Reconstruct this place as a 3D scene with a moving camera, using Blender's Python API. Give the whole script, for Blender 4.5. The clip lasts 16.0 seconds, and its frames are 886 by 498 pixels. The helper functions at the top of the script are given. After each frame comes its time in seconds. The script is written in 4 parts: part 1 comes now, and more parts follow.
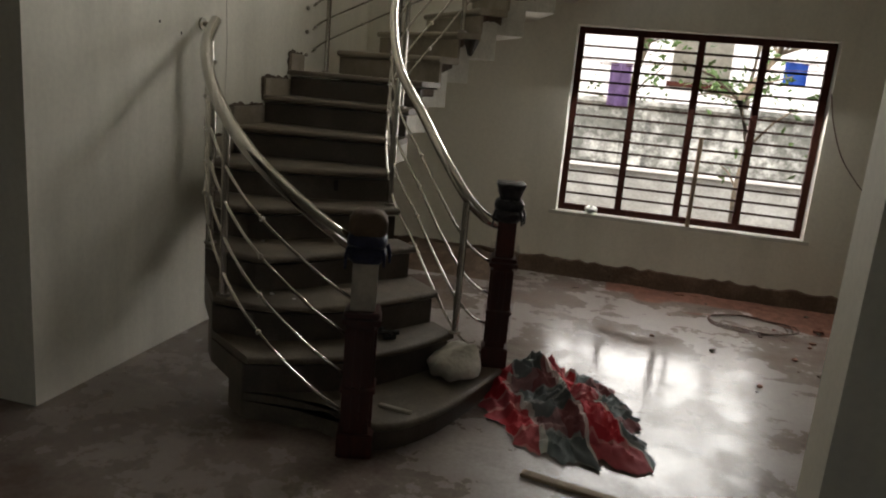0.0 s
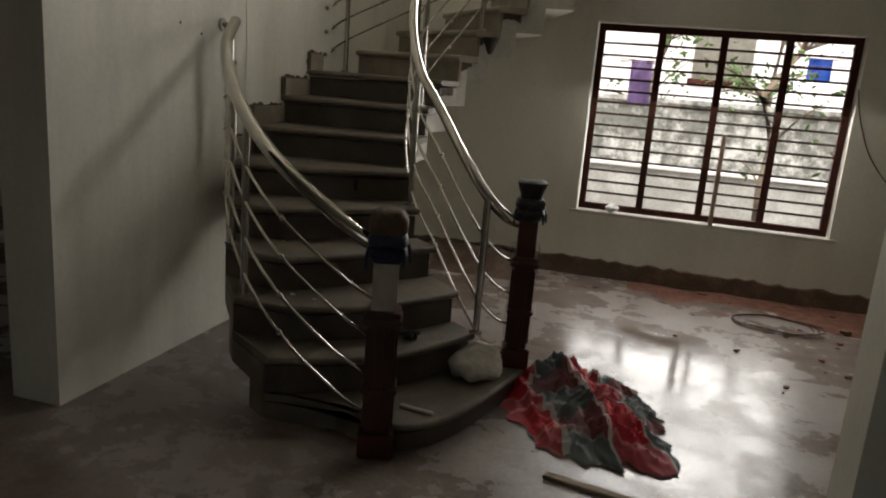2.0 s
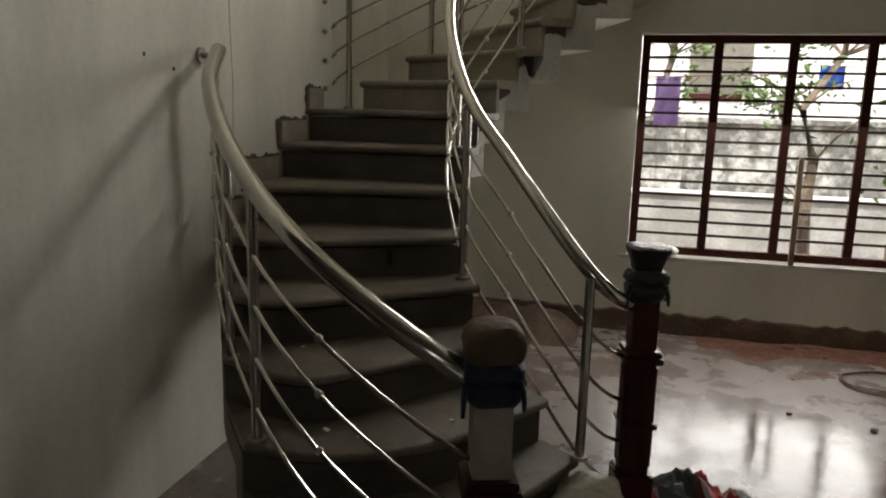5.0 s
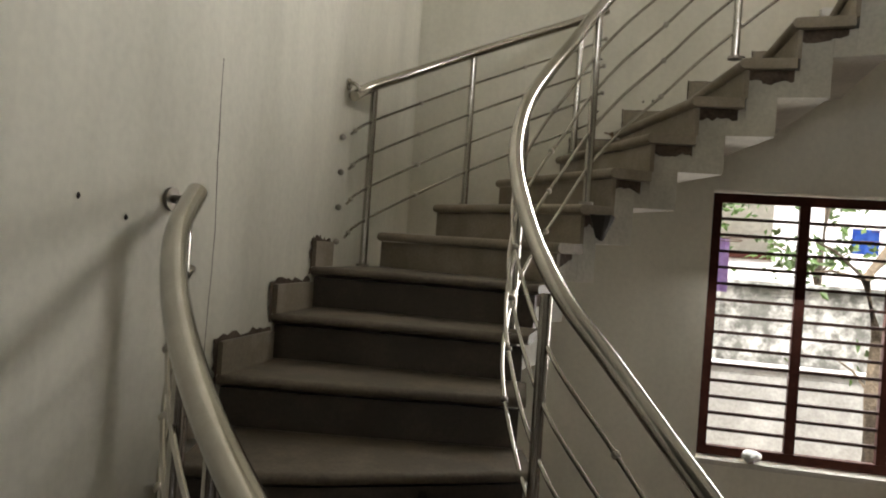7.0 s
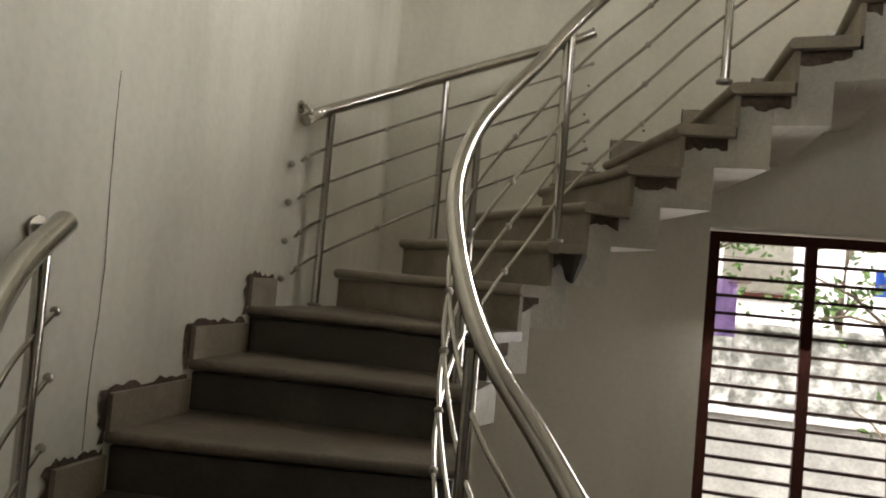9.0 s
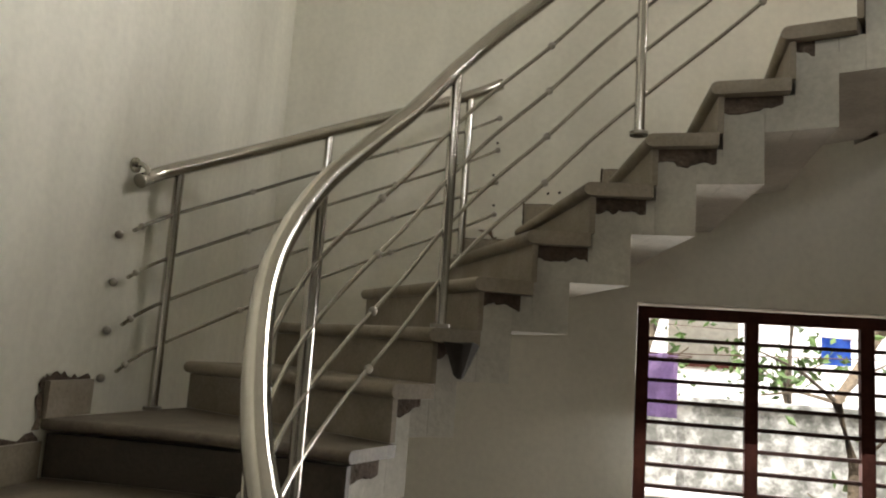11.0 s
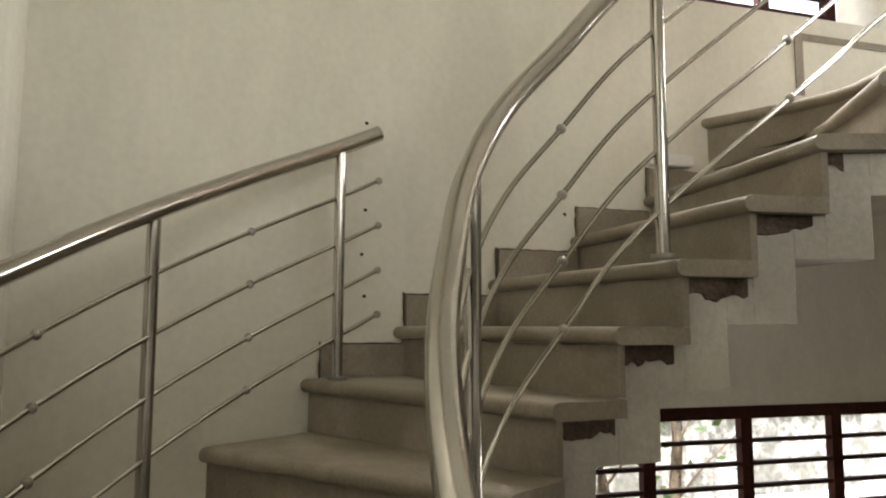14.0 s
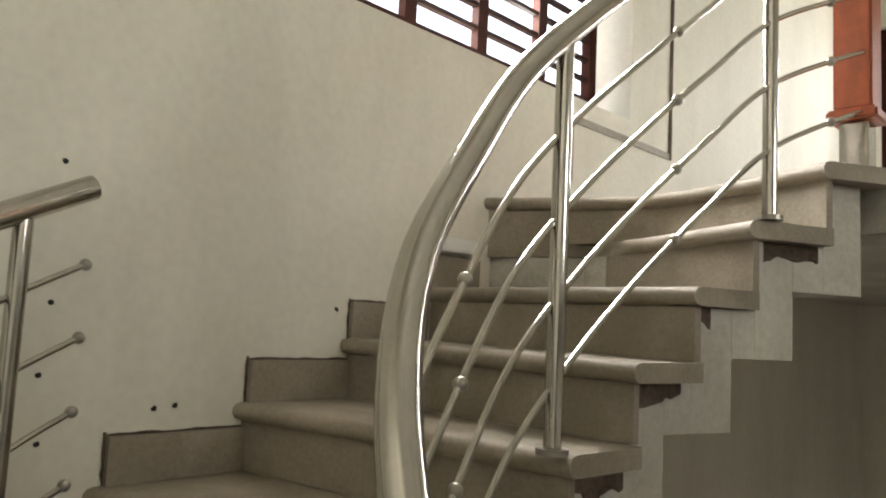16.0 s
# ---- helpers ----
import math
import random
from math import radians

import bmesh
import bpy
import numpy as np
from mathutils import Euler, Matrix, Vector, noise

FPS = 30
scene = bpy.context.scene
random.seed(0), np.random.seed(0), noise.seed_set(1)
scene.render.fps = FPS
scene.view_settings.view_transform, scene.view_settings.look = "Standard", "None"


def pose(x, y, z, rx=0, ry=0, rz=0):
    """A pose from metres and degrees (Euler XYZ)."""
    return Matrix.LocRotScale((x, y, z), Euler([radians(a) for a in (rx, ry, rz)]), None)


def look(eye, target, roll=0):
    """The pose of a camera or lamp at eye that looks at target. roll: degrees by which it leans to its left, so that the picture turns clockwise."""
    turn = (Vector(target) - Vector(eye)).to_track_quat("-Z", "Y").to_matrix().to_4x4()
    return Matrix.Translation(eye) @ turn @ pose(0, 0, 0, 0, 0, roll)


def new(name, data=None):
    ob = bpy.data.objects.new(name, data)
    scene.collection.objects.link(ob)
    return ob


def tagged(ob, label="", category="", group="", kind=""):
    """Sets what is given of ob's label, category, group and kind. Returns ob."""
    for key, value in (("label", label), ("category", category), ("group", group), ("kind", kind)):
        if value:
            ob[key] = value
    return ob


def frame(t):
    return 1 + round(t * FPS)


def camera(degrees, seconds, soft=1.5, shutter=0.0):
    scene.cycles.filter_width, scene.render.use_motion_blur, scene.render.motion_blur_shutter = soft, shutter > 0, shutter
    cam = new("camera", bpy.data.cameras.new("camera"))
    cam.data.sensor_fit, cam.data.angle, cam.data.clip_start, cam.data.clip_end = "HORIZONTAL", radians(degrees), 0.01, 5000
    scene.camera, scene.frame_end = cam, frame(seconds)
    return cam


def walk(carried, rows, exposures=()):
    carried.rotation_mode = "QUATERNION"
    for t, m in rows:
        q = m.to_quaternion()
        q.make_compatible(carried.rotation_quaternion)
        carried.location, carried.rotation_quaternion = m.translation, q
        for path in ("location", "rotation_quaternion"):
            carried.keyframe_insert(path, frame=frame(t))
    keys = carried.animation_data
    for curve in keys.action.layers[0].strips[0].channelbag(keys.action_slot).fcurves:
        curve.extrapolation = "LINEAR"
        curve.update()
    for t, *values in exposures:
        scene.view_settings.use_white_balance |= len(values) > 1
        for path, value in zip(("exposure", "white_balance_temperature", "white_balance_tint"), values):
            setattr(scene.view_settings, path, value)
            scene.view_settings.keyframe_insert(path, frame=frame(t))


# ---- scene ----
cam = camera(62.3, 16.0, soft=2.0)
PATH = [
    (0, (1.076, 1.715, 1.509), (0.608, 3.607, 1.06), 5.1),
    (0.5, (1.091, 1.704, 1.515), (0.609, 3.591, 1.057), 4.9),
    (1, (1.077, 1.717, 1.513), (0.575, 3.597, 1.054), 4.7),
    (1.5, (1.076, 1.713, 1.51), (0.57, 3.593, 1.053), 4.7),
    (2, (1.06, 1.735, 1.502), (0.544, 3.614, 1.048), 4.6),
    (2.5, (1.089, 1.776, 1.492), (0.51, 3.623, 0.989), 4.2),
    (3, (1.048, 1.862, 1.472), (0.474, 3.703, 0.943), 5.1),
    (5.5, (0.291, 2.796, 1.513), (-0.141, 4.724, 1.206), 1.2),
    (6, (0.214, 2.998, 1.495), (-0.262, 4.928, 1.282), 1.4),
    (6.5, (0.127, 3.226, 1.547), (-0.42, 5.147, 1.453), 2.4),
    (7, (-0.002, 3.432, 1.603), (-0.445, 5.383, 1.596), 4.0),
    (7.5, (-0.147, 3.588, 1.635), (-0.201, 5.584, 1.759), 3.3),
    (8, (-0.147, 3.649, 1.645), (-0.172, 5.641, 1.813), 3.0),
    (8.5, (-0.019, 3.697, 1.66), (-0.223, 5.68, 1.817), 2.1),
    (9, (0.182, 3.794, 1.648), (-0.328, 5.726, 1.727), 5.0),
    (9.5, (0.224, 3.908, 1.645), (-0.315, 5.831, 1.764), 4.5),
    (10, (0.208, 4.079, 1.661), (-0.303, 5.996, 1.912), 5.1),
    (10.4, (0.335, 4.14, 1.69), (-0.14, 6.09, 1.95), 4.9),
    (10.8, (0.35, 4.29, 1.73), (-0.08, 6.22, 2.0), 4.3),
    (11.6, (0.06, 4.48, 1.83), (-0.20, 6.45, 2.08), 2.8),
    (12.5, (-0.298, 4.712, 1.976), (-0.35, 6.699, 2.198), 1.3),
    (13, (-0.375, 4.876, 2.084), (-0.326, 6.863, 2.305), 1.8),
    (13.5, (-0.473, 5.006, 2.158), (-0.193, 6.975, 2.369), 2.1),
    (14, (-0.573, 5.161, 2.308), (0.0, 7.066, 2.52), 0.2),
    (14.5, (-0.595, 5.37, 2.385), (0.156, 7.21, 2.608), 2.1),
    (15, (-0.633, 5.559, 2.487), (0.332, 7.303, 2.654), 2.4),
    (15.5, (-0.684, 5.744, 2.599), (0.533, 7.324, 2.744), 2.7),
    (16, (-0.639, 5.923, 2.701), (0.775, 7.325, 2.898), 2.9),
]
walk(cam, [(t, look(eye, target, roll)) for t, eye, target, roll in PATH], exposures=[(0, 0.45), (3, 0.45), (5.5, 0.5), (7, 0.9), (10, 0.9), (12.5, 1.0), (14.5, 1.3), (15.5, 1.3), (16, 1.15)])
LIGHT_LOW, LIGHT_UP, LIGHT_SIDE, FILL_SOUTH_HIGH, FILL_SOUTH_LOW = 36, 108, 68, 27, 1.0
PIER_X, WIN_Y, RIGHT_X = 1.75, 7.68, 5.82

# ---- light ----
world = bpy.data.worlds.new("sky")
scene.world = world
world.use_nodes = True
wn = world.node_tree.nodes
sky = wn.new("ShaderNodeTexSky")
sky.sky_type, sky.sun_disc = "NISHITA", False
sky.sun_elevation, sky.sun_rotation = radians(50), radians(150)
sky.air_density, sky.dust_density = 1.0, 3.0
haze = wn.new("ShaderNodeHueSaturation")
haze.inputs["Saturation"].default_value, haze.inputs["Value"].default_value = 0.3, 2.6
world.node_tree.links.new(sky.outputs[0], haze.inputs["Color"])
world.node_tree.links.new(haze.outputs[0], wn["Background"].inputs[0])
wn["Background"].inputs[1].default_value = 0.15
sun = new("sun", bpy.data.lights.new("sun", "SUN"))
sun.data.energy, sun.data.angle, sun.data.color = 5.0, radians(0.6), (1.0, 0.95, 0.86)
sun.matrix_world = look((0, 0, 20), (11, 8, 0))


def opening_lamp(name, x, y, z, rx, rz, w, h, watts, colour=(1.0, 0.965, 0.915)):
    """An area lamp at an opening, for the sky's light coming in."""
    d = bpy.data.lights.new(name, "AREA")
    d.shape, d.size, d.size_y, d.energy, d.color = "RECTANGLE", w, h, watts, colour
    ob = new(name, d)
    ob.matrix_world = pose(x, y, z, rx, 0, rz)
    return ob


opening_lamp("opening_lamp", 1.445, 7.80, 1.29, -50, 0, 1.74, 1.34, LIGHT_LOW)
opening_lamp("opening_lamp", 1.20, 7.92, 4.3, -76, -36, 1.0, 0.85, LIGHT_UP)
opening_lamp("opening_lamp", RIGHT_X, 6.45, 4.5, 90, 122, 1.0, 1.3, LIGHT_SIDE)
# Two fill lamps added on the unseen south side, no known source there.
opening_lamp("opening_lamp", 2.4, -2.1, 4.6, 90, 0, 2.8, 1.5, FILL_SOUTH_HIGH)
opening_lamp("opening_lamp", 1.2, -2.1, 1.7, 90, 0, 0.75, 0.75, FILL_SOUTH_LOW)


# ---- materials ----
def material(name, colour, rough=0.7, metal=0.0, vary=0.25, scale=3.0, grain=40.0, bump=0.15, second=None, patch=(0.45, 0.62), spec=0.5, streak=(1, 1, 1), islands=0.0, rough_vary=0.0):
    m = bpy.data.materials.new(name)
    m.use_nodes = True
    n, l = m.node_tree.nodes, m.node_tree.links
    b = n["Principled BSDF"]
    b.inputs["Metallic"].default_value = metal
    b.inputs["Specular IOR Level"].default_value = spec
    tc = n.new("ShaderNodeNewGeometry")
    mp = n.new("ShaderNodeMapping")
    mp.inputs["Scale"].default_value = streak
    l.new(tc.outputs["Position"], mp.inputs[0])
    big, fine = n.new("ShaderNodeTexNoise"), n.new("ShaderNodeTexNoise")
    big.inputs["Scale"].default_value, big.inputs["Detail"].default_value, big.inputs["Roughness"].default_value = scale, 6, 0.62
    fine.inputs["Scale"].default_value, fine.inputs["Detail"].default_value = grain, 4
    l.new(mp.outputs[0], big.inputs[0])
    l.new(tc.outputs["Position"], fine.inputs[0])
    ramp = n.new("ShaderNodeValToRGB")
    ramp.color_ramp.elements[0].position, ramp.color_ramp.elements[1].position = patch
    other = second or tuple(c * (1 - vary) for c in colour)
    ramp.color_ramp.elements[0].color, ramp.color_ramp.elements[1].color = (*other, 1), (*colour, 1)
    l.new(big.outputs[0], ramp.inputs[0])
    mix = n.new("ShaderNodeMix")
    mix.data_type, mix.blend_type = "RGBA", "MULTIPLY"
    mix.inputs[0].default_value = min(1.0, vary * 1.2)
    fr = n.new("ShaderNodeValToRGB")
    fr.color_ramp.elements[0].position, fr.color_ramp.elements[1].position = 0.3, 0.65
    fr.color_ramp.elements[0].color = (0.45, 0.45, 0.45, 1)
    l.new(fine.outputs[0], fr.inputs[0])
    l.new(ramp.outputs[0], mix.inputs[6])
    l.new(fr.outputs[0], mix.inputs[7])
    out = mix.outputs[2]
    if islands:
        info, hsv, ma = n.new("ShaderNodeObjectInfo"), n.new("ShaderNodeHueSaturation"), n.new("ShaderNodeMapRange")
        ma.inputs[3].default_value, ma.inputs[4].default_value = 1 - islands, 1 + islands
        l.new(info.outputs["Random"], ma.inputs[0])
        l.new(ma.outputs[0], hsv.inputs["Value"])
        l.new(out, hsv.inputs["Color"])
        out = hsv.outputs[0]
    l.new(out, b.inputs["Base Color"])
    if rough_vary:
        rr = n.new("ShaderNodeMapRange")
        rr.inputs[1].default_value, rr.inputs[2].default_value = 0.35, 0.65
        rr.inputs[3].default_value, rr.inputs[4].default_value = rough + rough_vary, max(0.03, rough - rough_vary)
        l.new(big.outputs[0], rr.inputs[0])
        l.new(rr.outputs[0], b.inputs["Roughness"])
    else:
        b.inputs["Roughness"].default_value = rough
    if bump:
        add = n.new("ShaderNodeMath")
        add.operation = "ADD"
        l.new(big.outputs[0], add.inputs[0])
        l.new(fine.outputs[0], add.inputs[1])
        bp = n.new("ShaderNodeBump")
        bp.inputs["Strength"].default_value, bp.inputs["Distance"].default_value = bump, 0.02
        l.new(add.outputs[0], bp.inputs["Height"])
        l.new(bp.outputs[0], b.inputs["Normal"])
    return m


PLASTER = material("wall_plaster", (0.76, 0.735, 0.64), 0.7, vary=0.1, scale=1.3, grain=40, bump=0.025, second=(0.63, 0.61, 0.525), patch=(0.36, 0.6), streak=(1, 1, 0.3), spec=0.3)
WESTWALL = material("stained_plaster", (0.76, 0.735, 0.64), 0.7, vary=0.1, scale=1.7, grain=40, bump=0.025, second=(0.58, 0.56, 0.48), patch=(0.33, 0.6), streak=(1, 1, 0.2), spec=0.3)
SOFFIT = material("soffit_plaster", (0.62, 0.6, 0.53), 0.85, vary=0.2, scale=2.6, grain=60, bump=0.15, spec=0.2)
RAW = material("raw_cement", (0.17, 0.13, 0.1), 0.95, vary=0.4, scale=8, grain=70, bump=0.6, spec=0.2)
BASE = material("unplastered_base", (0.2, 0.14, 0.1), 0.9, vary=0.35, scale=6, grain=50, bump=0.5, spec=0.3)
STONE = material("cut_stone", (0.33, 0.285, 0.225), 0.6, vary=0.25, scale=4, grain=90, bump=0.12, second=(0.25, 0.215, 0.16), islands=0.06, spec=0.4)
# Darker stone of the lower steps; some of their shade is in the colour.
STONE_DARK_SHADED = material("dark_shaded_stone", (0.092, 0.074, 0.056), 0.55, vary=0.3, scale=5, grain=80, bump=0.1, islands=0.08)
STONE_LOW_SHADED = material("lower_shaded_stone", (0.18, 0.15, 0.112), 0.55, vary=0.3, scale=5, grain=80, bump=0.1, islands=0.06)
STONE_EDGE = material("stone_nosing", (0.38, 0.33, 0.25), 0.5, vary=0.25, scale=7, grain=90, bump=0.1, islands=0.06)
FLOOR = None
STEEL = material("brushed_steel", (0.5, 0.475, 0.43), 0.15, metal=1.0, vary=0.08, scale=12, grain=120, bump=0.02)
DULL_STEEL = material("dusty_steel", (0.4, 0.37, 0.32), 0.38, metal=1.0, vary=0.15, scale=10, grain=90, bump=0.04)
FRAME = material("window_wood", (0.06, 0.018, 0.012), 0.8, spec=0.15, vary=0.3, scale=10, grain=60, bump=0.1)
BAR = material("window_bar", (0.05, 0.025, 0.02), 0.8, spec=0.15, vary=0.3, scale=12, bump=0.05)
WOOD = material("dark_newel_wood", (0.075, 0.02, 0.013), 0.3, spec=0.3, vary=0.35, scale=14, grain=60, bump=0.08, streak=(1, 1, 0.2))
BLACK = material("black_plastic_wrap", (0.018, 0.018, 0.02), 0.35, vary=0.3, scale=18, bump=0.6)
BLUE = material("blue_plastic_wrap", (0.012, 0.018, 0.06), 0.35, vary=0.3, scale=18, bump=0.5)
CARDBOARD = material("brown_cap", (0.14, 0.09, 0.05), 0.7, vary=0.3, scale=12, bump=0.3)
PALE = material("bare_box_section", (0.46, 0.42, 0.34), 0.4, metal=0.1, vary=0.2, scale=9, bump=0.05)
ORANGE = material("orange_wood", (0.42, 0.1, 0.035), 0.45, vary=0.3, scale=9, bump=0.08, streak=(1, 1, 0.2))
BAGM = material("white_plastic_bag", (0.62, 0.58, 0.5), 0.4, vary=0.15, scale=14, bump=0.5)
STICK = material("bare_timber", (0.3, 0.21, 0.13), 0.7, vary=0.3, scale=12, bump=0.2, streak=(1, 1, 0.15))
LATH = material("pale_lath", (0.46, 0.34, 0.21), 0.7, vary=0.3, scale=12, bump=0.2, streak=(0.2, 1, 1))
WIRE = material("rusty_wire", (0.12, 0.06, 0.04), 0.7, vary=0.3, scale=20, bump=0.1)
DUST = material("red_earth", (0.25, 0.12, 0.085), 0.95, vary=0.35, scale=14, bump=0.6, spec=0.1)
MUD = material("yard_earth", (0.3, 0.25, 0.19), 0.95, vary=0.35, scale=1.5, bump=0.3)
YARDWALL = material("yard_wall", (0.55, 0.54, 0.51), 0.9, vary=0.6, scale=3.5, grain=14, bump=0.3, second=(0.2, 0.2, 0.18))
PLINTH = material("plinth_cement", (0.5, 0.49, 0.47), 0.85, vary=0.3, scale=2.2, grain=30, bump=0.15, second=(0.36, 0.35, 0.33))
BROAD = material("broad_leaf", (0.14, 0.3, 0.04), 0.45, vary=0.25, scale=5, bump=0.0)
HOUSE = material("white_house", (0.8, 0.76, 0.74), 0.8, vary=0.1, scale=1.0)
BARK = material("bark", (0.22, 0.17, 0.12), 0.9, vary=0.45, scale=9, bump=0.6, streak=(1, 1, 0.3))
LEAF = material("leaf", (0.09, 0.16, 0.035), 0.5, vary=0.35, scale=6, bump=0.0)
PURPLE = material("purple_cloth", (0.42, 0.3, 0.55), 0.9, vary=0.2, scale=9)
BLUEC = material("blue_plastic", (0.03, 0.12, 0.5), 0.5, vary=0.15, scale=6)
WHITE = material("white_plastic", (0.8, 0.8, 0.77), 0.35, vary=0.05, scale=6, bump=0.02)
DARK = material("dark_hole", (0.03, 0.025, 0.02), 0.9, vary=0.2)


def checked_cloth():
    m = bpy.data.materials.new("checked_cloth")
    m.use_nodes = True
    n, l = m.node_tree.nodes, m.node_tree.links
    b = n["Principled BSDF"]
    b.inputs["Roughness"].default_value = 0.75
    uv = n.new("ShaderNodeUVMap")
    sep = n.new("ShaderNodeSeparateXYZ")
    l.new(uv.outputs[0], sep.inputs[0])

    def stripes(axis, scale, stops):
        mul, fr, ramp = n.new("ShaderNodeMath"), n.new("ShaderNodeMath"), n.new("ShaderNodeValToRGB")
        mul.operation, fr.operation = "MULTIPLY", "FRACT"
        mul.inputs[1].default_value = scale
        l.new(sep.outputs[axis], mul.inputs[0])
        l.new(mul.outputs[0], fr.inputs[0])
        l.new(fr.outputs[0], ramp.inputs[0])
        ramp.color_ramp.interpolation = "CONSTANT"
        for i, (p, c) in enumerate(stops):
            e = ramp.color_ramp.elements[i] if i < 2 else ramp.color_ramp.elements.new(p)
            e.position, e.color = p, (*c, 1)
        return ramp.outputs[0]

    red, grey, pale, green = (0.5, 0.022, 0.04), (0.15, 0.18, 0.19), (0.62, 0.62, 0.6), (0.045, 0.055, 0.055)
    a = stripes(0, 1.9, [(0, red), (0.42, pale), (0.47, grey), (0.70, green), (0.93, pale)])
    c = stripes(1, 2.3, [(0, grey), (0.30, pale), (0.35, red), (0.74, green), (0.94, pale)])
    mix = n.new("ShaderNodeMix")
    mix.data_type = "RGBA"
    mix.inputs[0].default_value = 0.28
    l.new(a, mix.inputs[6])
    l.new(c, mix.inputs[7])
    l.new(mix.outputs[2], b.inputs["Base Color"])
    return m


CLOTH = checked_cloth()


def wet_cement():
    """Trowelled cement, dusty in parts, with a thin film of water lying in the hollows."""
    m = bpy.data.materials.new("wet_cement_floor")
    m.use_nodes = True
    n, l = m.node_tree.nodes, m.node_tree.links
    b = n["Principled BSDF"]
    geo = n.new("ShaderNodeNewGeometry")

    def noise_at(scale, detail, rough=0.6):
        t = n.new("ShaderNodeTexNoise")
        t.inputs["Scale"].default_value, t.inputs["Detail"].default_value, t.inputs["Roughness"].default_value = scale, detail, rough
        l.new(geo.outputs["Position"], t.inputs[0])
        return t.outputs[0]

    def ramp(src, stops):
        r = n.new("ShaderNodeValToRGB")
        for e, (p, c) in zip(r.color_ramp.elements, stops):
            e.position, e.color = p, (*c, 1)
        l.new(src, r.inputs[0])
        return r.outputs[0]

    def blend(kind, fac, a, c):
        x = n.new("ShaderNodeMix")
        x.data_type, x.blend_type = "RGBA", kind
        x.inputs[0].default_value = fac
        l.new(a, x.inputs[6])
        l.new(c, x.inputs[7])
        return x.outputs[2]
    big, mid, fine = noise_at(1.3, 6), noise_at(7.0, 5, 0.7), noise_at(45.0, 4)
    tone = ramp(big, ((0.36, (0.2, 0.15, 0.125)), (0.62, (0.33, 0.29, 0.265))))
    spots = ramp(mid, ((0.3, (0.5, 0.45, 0.42)), (0.52, (1.0, 1.0, 1.0))))
    grain = ramp(fine, ((0.3, (0.6, 0.58, 0.56)), (0.65, (1.0, 1.0, 1.0))))
    l.new(blend("MULTIPLY", 0.5, blend("MULTIPLY", 0.7, tone, spots), grain), b.inputs["Base Color"])
    wet = n.new("ShaderNodeMath")
    wet.operation = "MULTIPLY_ADD"
    wet.inputs[1].default_value = 0.45
    l.new(mid, wet.inputs[0])
    l.new(big, wet.inputs[2])
    rr = n.new("ShaderNodeMapRange")
    rr.inputs[1].default_value, rr.inputs[2].default_value = 0.6, 0.84
    rr.inputs[3].default_value, rr.inputs[4].default_value = 0.08, 0.42
    l.new(wet.outputs[0], rr.inputs[0])
    l.new(rr.outputs[0], b.inputs["Roughness"])
    b.inputs["Specular IOR Level"].default_value = 0.72
    bp = n.new("ShaderNodeBump")
    bp.inputs["Strength"].default_value, bp.inputs["Distance"].default_value = 0.1, 0.02
    l.new(mid, bp.inputs["Height"])
    l.new(bp.outputs[0], b.inputs["Normal"])
    return m


FLOOR = wet_cement()


# ---- mesh helpers ----
def part(name, bm, mat, parent=None, label="", smooth=False):
    me = bpy.data.meshes.new(name)
    bmesh.ops.recalc_face_normals(bm, faces=bm.faces)
    bm.to_mesh(me)
    bm.free()
    me.materials.append(mat)
    if smooth:
        me.polygons.foreach_set("use_smooth", [True] * len(me.polygons))
        me.set_sharp_from_angle(angle=radians(40))
    ob = new(name, me)
    ob.parent = parent
    if label:
        tagged(ob, label)
    return ob


def thing(name, label, category, group="", kind="", at=(0, 0, 0)):
    ob = new(name)
    ob.empty_display_size = 0.1
    ob.location = at
    bpy.context.view_layer.update()
    return tagged(ob, label, category, group, kind)


def box(bm, x0, x1, y0, y1, z0, z1, bevel=0.0):
    v = [bm.verts.new((x, y, z)) for z in (z0, z1) for x, y in ((x0, y0), (x1, y0), (x1, y1), (x0, y1))]
    f = [bm.faces.new([v[i] for i in q]) for q in ((3, 2, 1, 0), (4, 5, 6, 7), (0, 1, 5, 4), (1, 2, 6, 5), (2, 3, 7, 6), (3, 0, 4, 7))]
    if bevel:
        bmesh.ops.bevel(bm, geom=list({e for q in f for e in q.edges}), offset=bevel, segments=2, affect="EDGES")
    return bm


def boxes(*args, bevel=0.0):
    bm = bmesh.new()
    for a in args:
        box(bm, *a, bevel=bevel)
    return bm


def prism(poly, z0, z1):
    bm = bmesh.new()
    lo = [bm.verts.new((x, y, z0)) for x, y in poly]
    hi = [bm.verts.new((x, y, z1)) for x, y in poly]
    bm.faces.new(lo[::-1])
    bm.faces.new(hi)
    for i in range(len(poly)):
        j = (i + 1) % len(poly)
        bm.faces.new((lo[i], lo[j], hi[j], hi[i]))
    return bm


